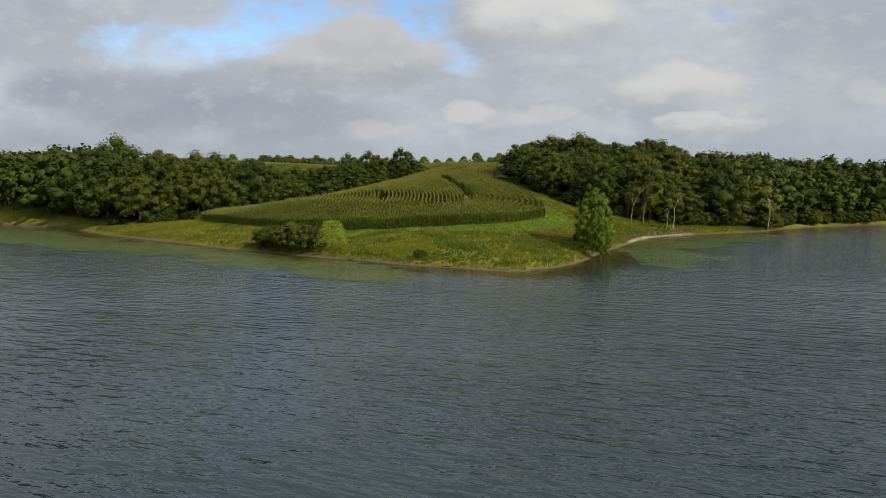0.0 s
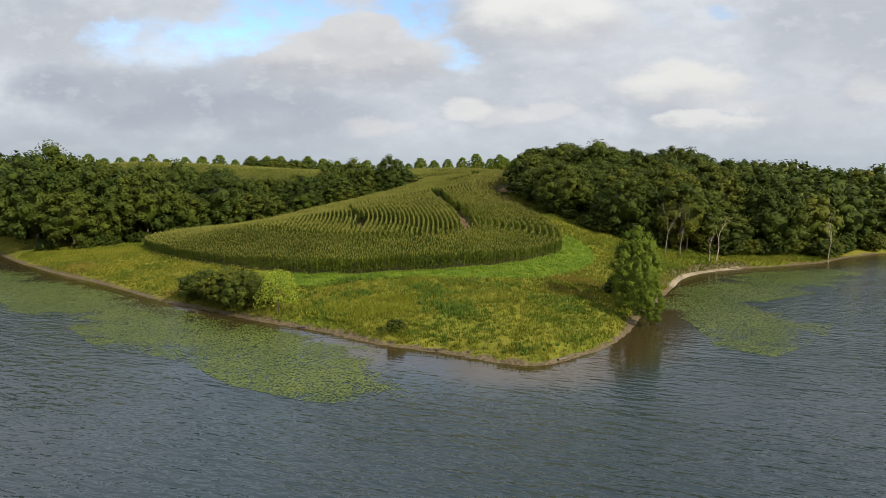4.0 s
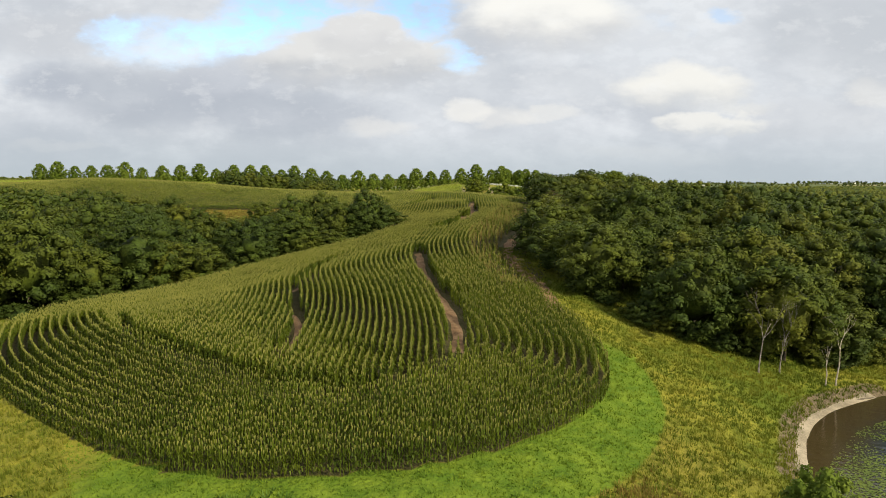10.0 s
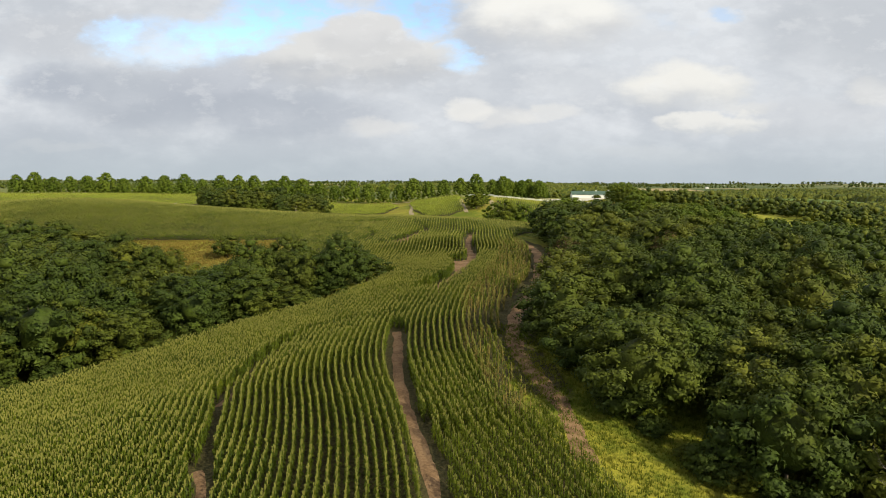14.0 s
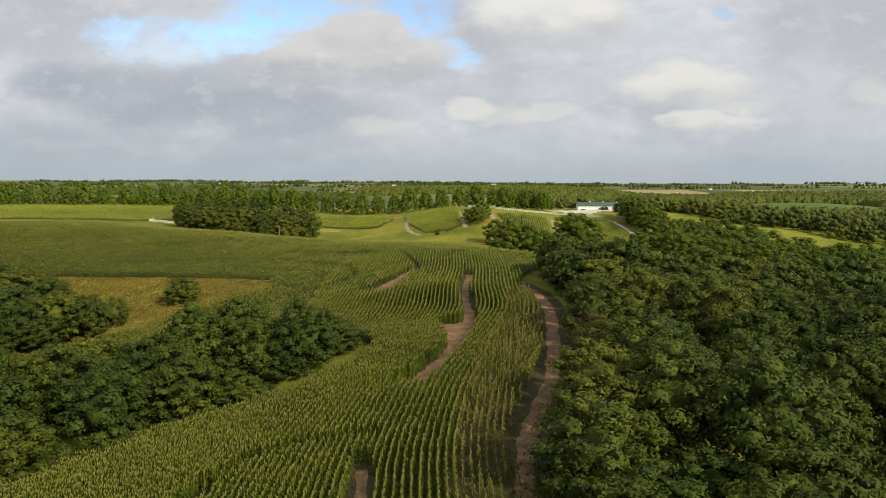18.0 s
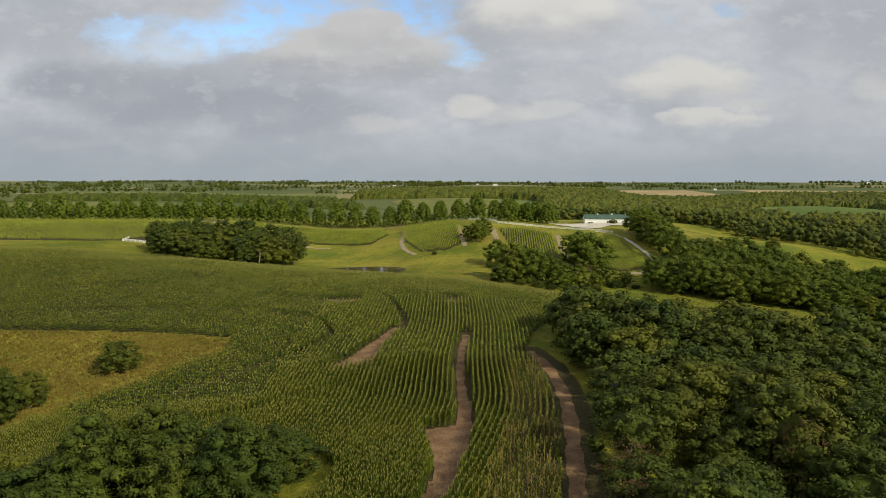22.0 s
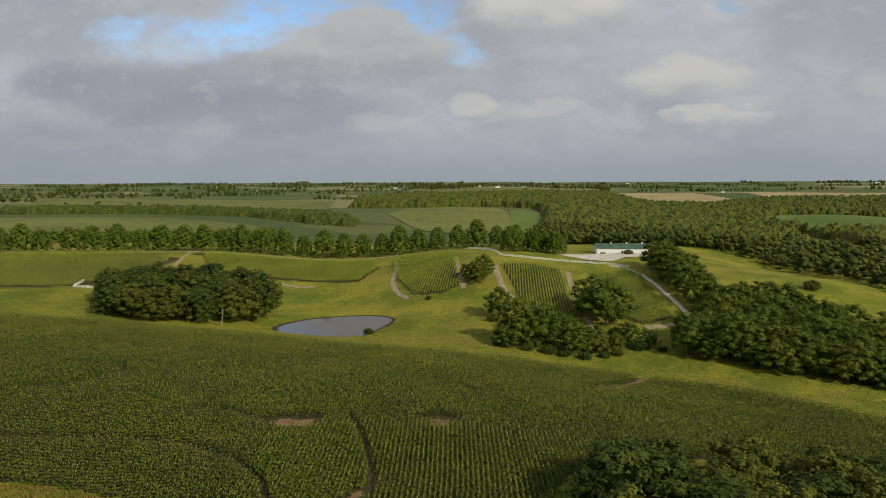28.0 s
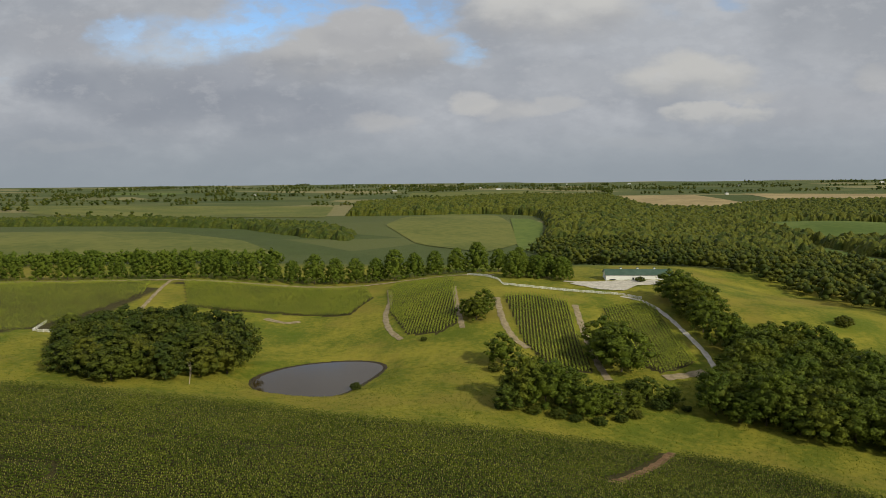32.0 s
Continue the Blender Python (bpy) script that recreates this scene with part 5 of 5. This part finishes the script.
plant_tree(SHRUB, -36.8, 115, 1.0, 3, "shrubs on the point", 1.2)
plant_tree(SHRUB, -9.5, 95.5, 0.35, 1, "shrubs on the point")
plant_tree(WILLOW, 16.6, 108.5, 1.15, 0, "trees on the bank", 0.72)
plant_tree(WILLOW, 18.5, 113.0, 0.75, 2, "trees on the bank")
plant_tree(WILLOW, 17.0, 103.5, 0.6, 4, "trees on the bank")
plant_tree(SHRUB, 16.5, 117.0, 0.7, 5, "shrubs on the point")
plant_tree(WOOD_FAR[2], -73.1, 288.1, 0.56, 1, "trees on the far slope", 1.05)
for x, y, s, k in GULLY_SHRUBS:
    plant_tree(SHRUB, x, y, s, k * 1.3, "shrubs in the gully", 1.2)
plant_tree(SHRUB, -28.6, 506.7, 0.5, 1, "shrubs in the meadow")
plant_tree(SHRUB, 148.9, 530.9, 1.35, 2, "shrubs in the meadow")
plant_tree(SHRUB, 77.4, 597.6, 0.8, 2, "shrubs by the barn", 1.2)
plant_tree(SHRUB, -46.6, 455.4, 0.7, 2, "shrubs by the pond")
for k, (x, y) in enumerate(((22.2, 618.2), (29.9, 614.7), (36.8, 606), (24.6, 610.5), (15.8, 610.5), (10.4, 606), (39.7, 614))):
    plant_tree(ROW_TREE[k % 2], x, y, 0.75 + 0.05 * (k % 3), k, "trees by the drive")

# ---- far woods ----


def far_wood(name, spots, label, seed, per=8, leaf=1.1, clumps=12, rounds=2, mat=None):
    r = random.Random(seed)
    spots = [p for p in spots if not (-330 < p[0] < 1150 and 930 < p[1] < 1700 and name == "distant_groves")]
    kinds = [crown_arrays(r, clumps, per, 15, 11, leaf, "round", 0.0, rounds) for _ in range(3)]
    verts, quads, hulls, off = [], [], [], 0
    for x, y, *size in spots:
        if any(inside(ring, x, y) for _, ring in FAR_FIELDS):
            continue
        v, q, h = r.choice(kinds)
        a, s = r.uniform(0, 6.28), size[0] if size else r.uniform(0.5, 0.8)
        c, n = math.cos(a) * s, math.sin(a) * s
        w = np.stack([v[:, 0] * c - v[:, 1] * n + x, v[:, 0] * n + v[:, 1] * c + y, v[:, 2] * s + float(height(x, y)) - 0.4], -1)
        verts.append(w), quads.append(q + off), hulls.append(h + off)
        off += len(v)
    q, h = np.concatenate(quads), np.concatenate(hulls)
    me = mesh_of(name, np.concatenate(verts), [q, h], [mat or LEAF], shade=True)
    return tagged(new(name, me), label, "woodland", kind="stuff")


far_wood("woods_behind", BACKWOODS, "dark green broadleaf woods behind the front trees", 9, 16, 0.66, 20, 2)
far_wood("valley_woods", spread_in([(34, 840), (62, 705), (118, 684), (156, 676), (168, 645), (178, 572), (200, 532), (260, 505), (430, 475), (560, 640), (520, 940), (34, 940)], 7.9, 20, 16000), "broad dark green woods in the valley behind the barn", 1, 6, 1.0, 7, 1)


def canopy(name, ring, label, seed, step=3.0, gap=8.6, grown=1.0):
    """A closed wood far off: crown beside crown, sunk to the ground at its edge."""
    gen = np.random.default_rng(seed)
    xs, ys = [p[0] for p in ring], [p[1] for p in ring]
    x0, y0 = min(xs) - 30, min(ys) - 30
    cols, rows = int((max(xs) - x0 + 30) / gap) + 2, int((max(ys) - y0 + 30) / gap) + 2
    seed_x = x0 + (np.arange(cols)[None] + gen.uniform(-0.1, 0.9, (rows, cols))) * gap
    seed_y = y0 + (np.arange(rows)[:, None] + gen.uniform(-0.1, 0.9, (rows, cols))) * gap
    tall, wide = grown * gen.uniform(9, 16, (rows, cols)), gen.uniform(4.8, 8.2, (rows, cols))
    gx, gy = np.meshgrid(np.arange(min(xs), max(xs), step), np.arange(min(ys), max(ys), step))
    gx, gy = gx + gen.uniform(-0.3, 0.3, gx.shape) * step, gy + gen.uniform(-0.3, 0.3, gx.shape) * step
    top = np.full(gx.shape, 3.0)
    ci, ri = ((gx - x0) / gap).astype(int), ((gy - y0) / gap).astype(int)
    for a in (-1, 0, 1):
        for b in (-1, 0, 1):
            c, r = np.clip(ci + a, 0, cols - 1), np.clip(ri + b, 0, rows - 1)
            d = np.hypot(gx - seed_x[r, c], gy - seed_y[r, c]) / wide[r, c]
            top = np.maximum(top, tall[r, c] - 11 * (1 - np.sqrt(np.clip(1 - d * d, 0, 1))) - np.where(d > 1, 20, 0))
    top = top + gen.normal(0, 0.9, top.shape)
    rim = away(ring + ring[:1], gx, gy)
    ok = inside(ring, gx, gy)
    for _, f in FAR_FIELDS:
        rim = np.minimum(rim, away(f + f[:1], gx, gy))
        ok &= ~inside(f, gx, gy)
    ok &= rim > gen.uniform(0, 9, (rows, cols))[np.clip(ri, 0, rows - 1), np.clip(ci, 0, cols - 1)]
    top = top * (0.35 + 0.65 * smooth(0, 13, rim))
    z = height(gx, gy) + np.where(ok, top, -2.0)
    ny, nx = gx.shape
    i = (np.arange(ny - 1)[:, None] * nx + np.arange(nx - 1)[None]).ravel()
    flat = ok.ravel()
    i = i[flat[i] | flat[i + 1] | flat[i + nx] | flat[i + nx + 1]]
    quads = np.stack([i, i + 1, i + nx + 1, i + nx], -1)
    keep, back = np.unique(quads, return_inverse=True)
    v = np.stack([gx.ravel(), gy.ravel(), z.ravel()], -1)[keep]
    return tagged(new(name, mesh_of(name, v, [back.reshape(quads.shape)], [LEAF])), label, "woodland", kind="stuff")


canopy("hill_woods", [(36, 925), (50, 980), (68, 1150), (66, 1320), (0, 1360), (-104, 1350), (-249, 1370), (-316, 1760), (-160, 1945), (46, 2290), (352, 2320), (345, 1990), (330, 1720), (420, 1640), (600, 1850),
                      (743, 1938), (1000, 1840), (1150, 1500), (900, 1000), (640, 700), (540, 925)], "dark green rolling woods on the hills beyond the valley", 31)
canopy("belt_woods", [(-690, 1110), (-780, 1230), (-500, 1180), (-230, 1090), (-150, 985), (-140, 900), (-200, 930), (-300, 1030)], "dark green tree belt along the far field", 32, grown=0.72)
far_wood("shore_woods", spread_in([(215, 228), (215, 300), (400, 330), (420, 245)], 8.5, 21, 2500) + spread_in([(-252, 246), (-252, 290), (-420, 330), (-420, 290)], 8.5, 22, 2500), "dark green woods along the far lake shore", 2)
far_wood("hedge_trees", [(x, 722 + 0.13 * x + 9 * math.sin(x * 1.7), 0.62 + 0.10 * math.sin(x * 0.9)) for x in range(-350, -150, 4)], "loose green trees behind the tree row", 3, mat=LEAF_ROW)
FAR_RANDOM = random.Random(5)
belts = []
for _ in range(80):
    bx, by = FAR_RANDOM.uniform(-1900, 1700), FAR_RANDOM.uniform(1350, 3900)
    turn, n = FAR_RANDOM.choice((0.05, 0.1, -0.06, 1.5)), FAR_RANDOM.randrange(6, 26)
    belts += [(bx + math.cos(turn) * 17 * k + FAR_RANDOM.uniform(-5, 5), by + math.sin(turn) * 17 * k + FAR_RANDOM.uniform(-8, 8), FAR_RANDOM.uniform(0.5, 1.0)) for k in range(n)]
for by, x0, x1 in ((1380, -900, -260), (1800, -1300, -300), (2150, -1500, 0), (2500, -1700, 1500), (3000, -1900, 1800), (3500, -2200, 2200)):
    x = x0
    while x < x1:
        run = FAR_RANDOM.uniform(60, 260)
        n = int(run / (5.5 if by < 1300 else 12))
        belts += [(x + run * k / n + FAR_RANDOM.uniform(-3, 3), by + 0.06 * x + 22 * math.sin(x * 0.01) + FAR_RANDOM.uniform(-12, 12), FAR_RANDOM.uniform(0.4, 0.9)) for k in range(n)]
        x += run + FAR_RANDOM.uniform(10, 160)
far_wood("distant_groves", belts, "dark tree belts and groves between the fields of the plain", 4, 2, 0.8, 4, 1)

# ---- driftwood ----
DRIFT = material("driftwood_grey", (0.10, 0.08, 0.06), (0.22, 0.185, 0.14), 2.0, 0.9, 0.4)
for k, (x, y, long, turn) in enumerate(((6.4, 88.2, 1.8, 40), (-5.5, 90.9, 1.5, -25), (19.4, 113.8, 2.6, 75), (-20.2, 100.2, 1.7, -40), (44.5, 155.6, 2.4, 20))):
    log = tagged(new("driftwood_log"), "bleached driftwood log lying on the shore", "driftwood", "driftwood")
    log.matrix_basis = pose(x, y, max(0.0, float(height(x, y))) + 0.1, 0, 0, turn)
    bm = bmesh.new()
    r = random.Random(k)
    for j in range(4):
        limb(bm, (long * (j / 4 - 0.5), 0.06 * math.sin(j * 2 + k), 0.03 * j), (long * ((j + 1) / 4 - 0.5), 0.06 * math.sin(j * 2 + 2 + k), 0.03 * (j + 1)), 0.13 - 0.02 * j, 0.11 - 0.02 * j, 7)
    limb(bm, (0.1, 0, 0.05), (0.5, 0.5, 0.4), 0.05, 0.02, 5)
    part("log", bm, DRIFT, log)

# ---- far farms ----


def farm_building(x, y, long, deep, tall, turn):
    root = tagged(new("farm_building"), "small white farm building far out on the plain", "building", "farms on the plain")
    root.matrix_basis = pose(x, y, float(height(x, y)) - 0.3, 0, 0, turn)
    bm = bmesh.new()
    box(bm, (long, deep, tall), (0, 0, tall / 2))
    part("wall", bm, WHITE, root)
    bm = bmesh.new()
    lift = deep * 0.3
    v = [bm.verts.new(p) for p in ((-long / 2 - .5, -deep / 2 - .5, tall), (long / 2 + .5, -deep / 2 - .5, tall), (long / 2 + .5, deep / 2 + .5, tall), (-long / 2 - .5, deep / 2 + .5, tall),
                                   (-long / 2 - .5, 0, tall + lift), (long / 2 + .5, 0, tall + lift))]
    for f in ((0, 1, 5, 4), (2, 3, 4, 5), (1, 2, 5), (3, 0, 4), (3, 2, 1, 0)):
        bm.faces.new([v[k] for k in f])
    part("roof", bm, ROOF_GREY, root)


ROOF_GREY = material("grey_roof", (0.30, 0.30, 0.31), (0.45, 0.45, 0.46), 0.3, 0.6)
for k in range(14):
    farm_building(FAR_RANDOM.uniform(-2400, 2200), FAR_RANDOM.uniform(2250, 4200), FAR_RANDOM.uniform(10, 20), FAR_RANDOM.uniform(7, 10), FAR_RANDOM.uniform(3, 5), FAR_RANDOM.choice((0, 5, 90)))
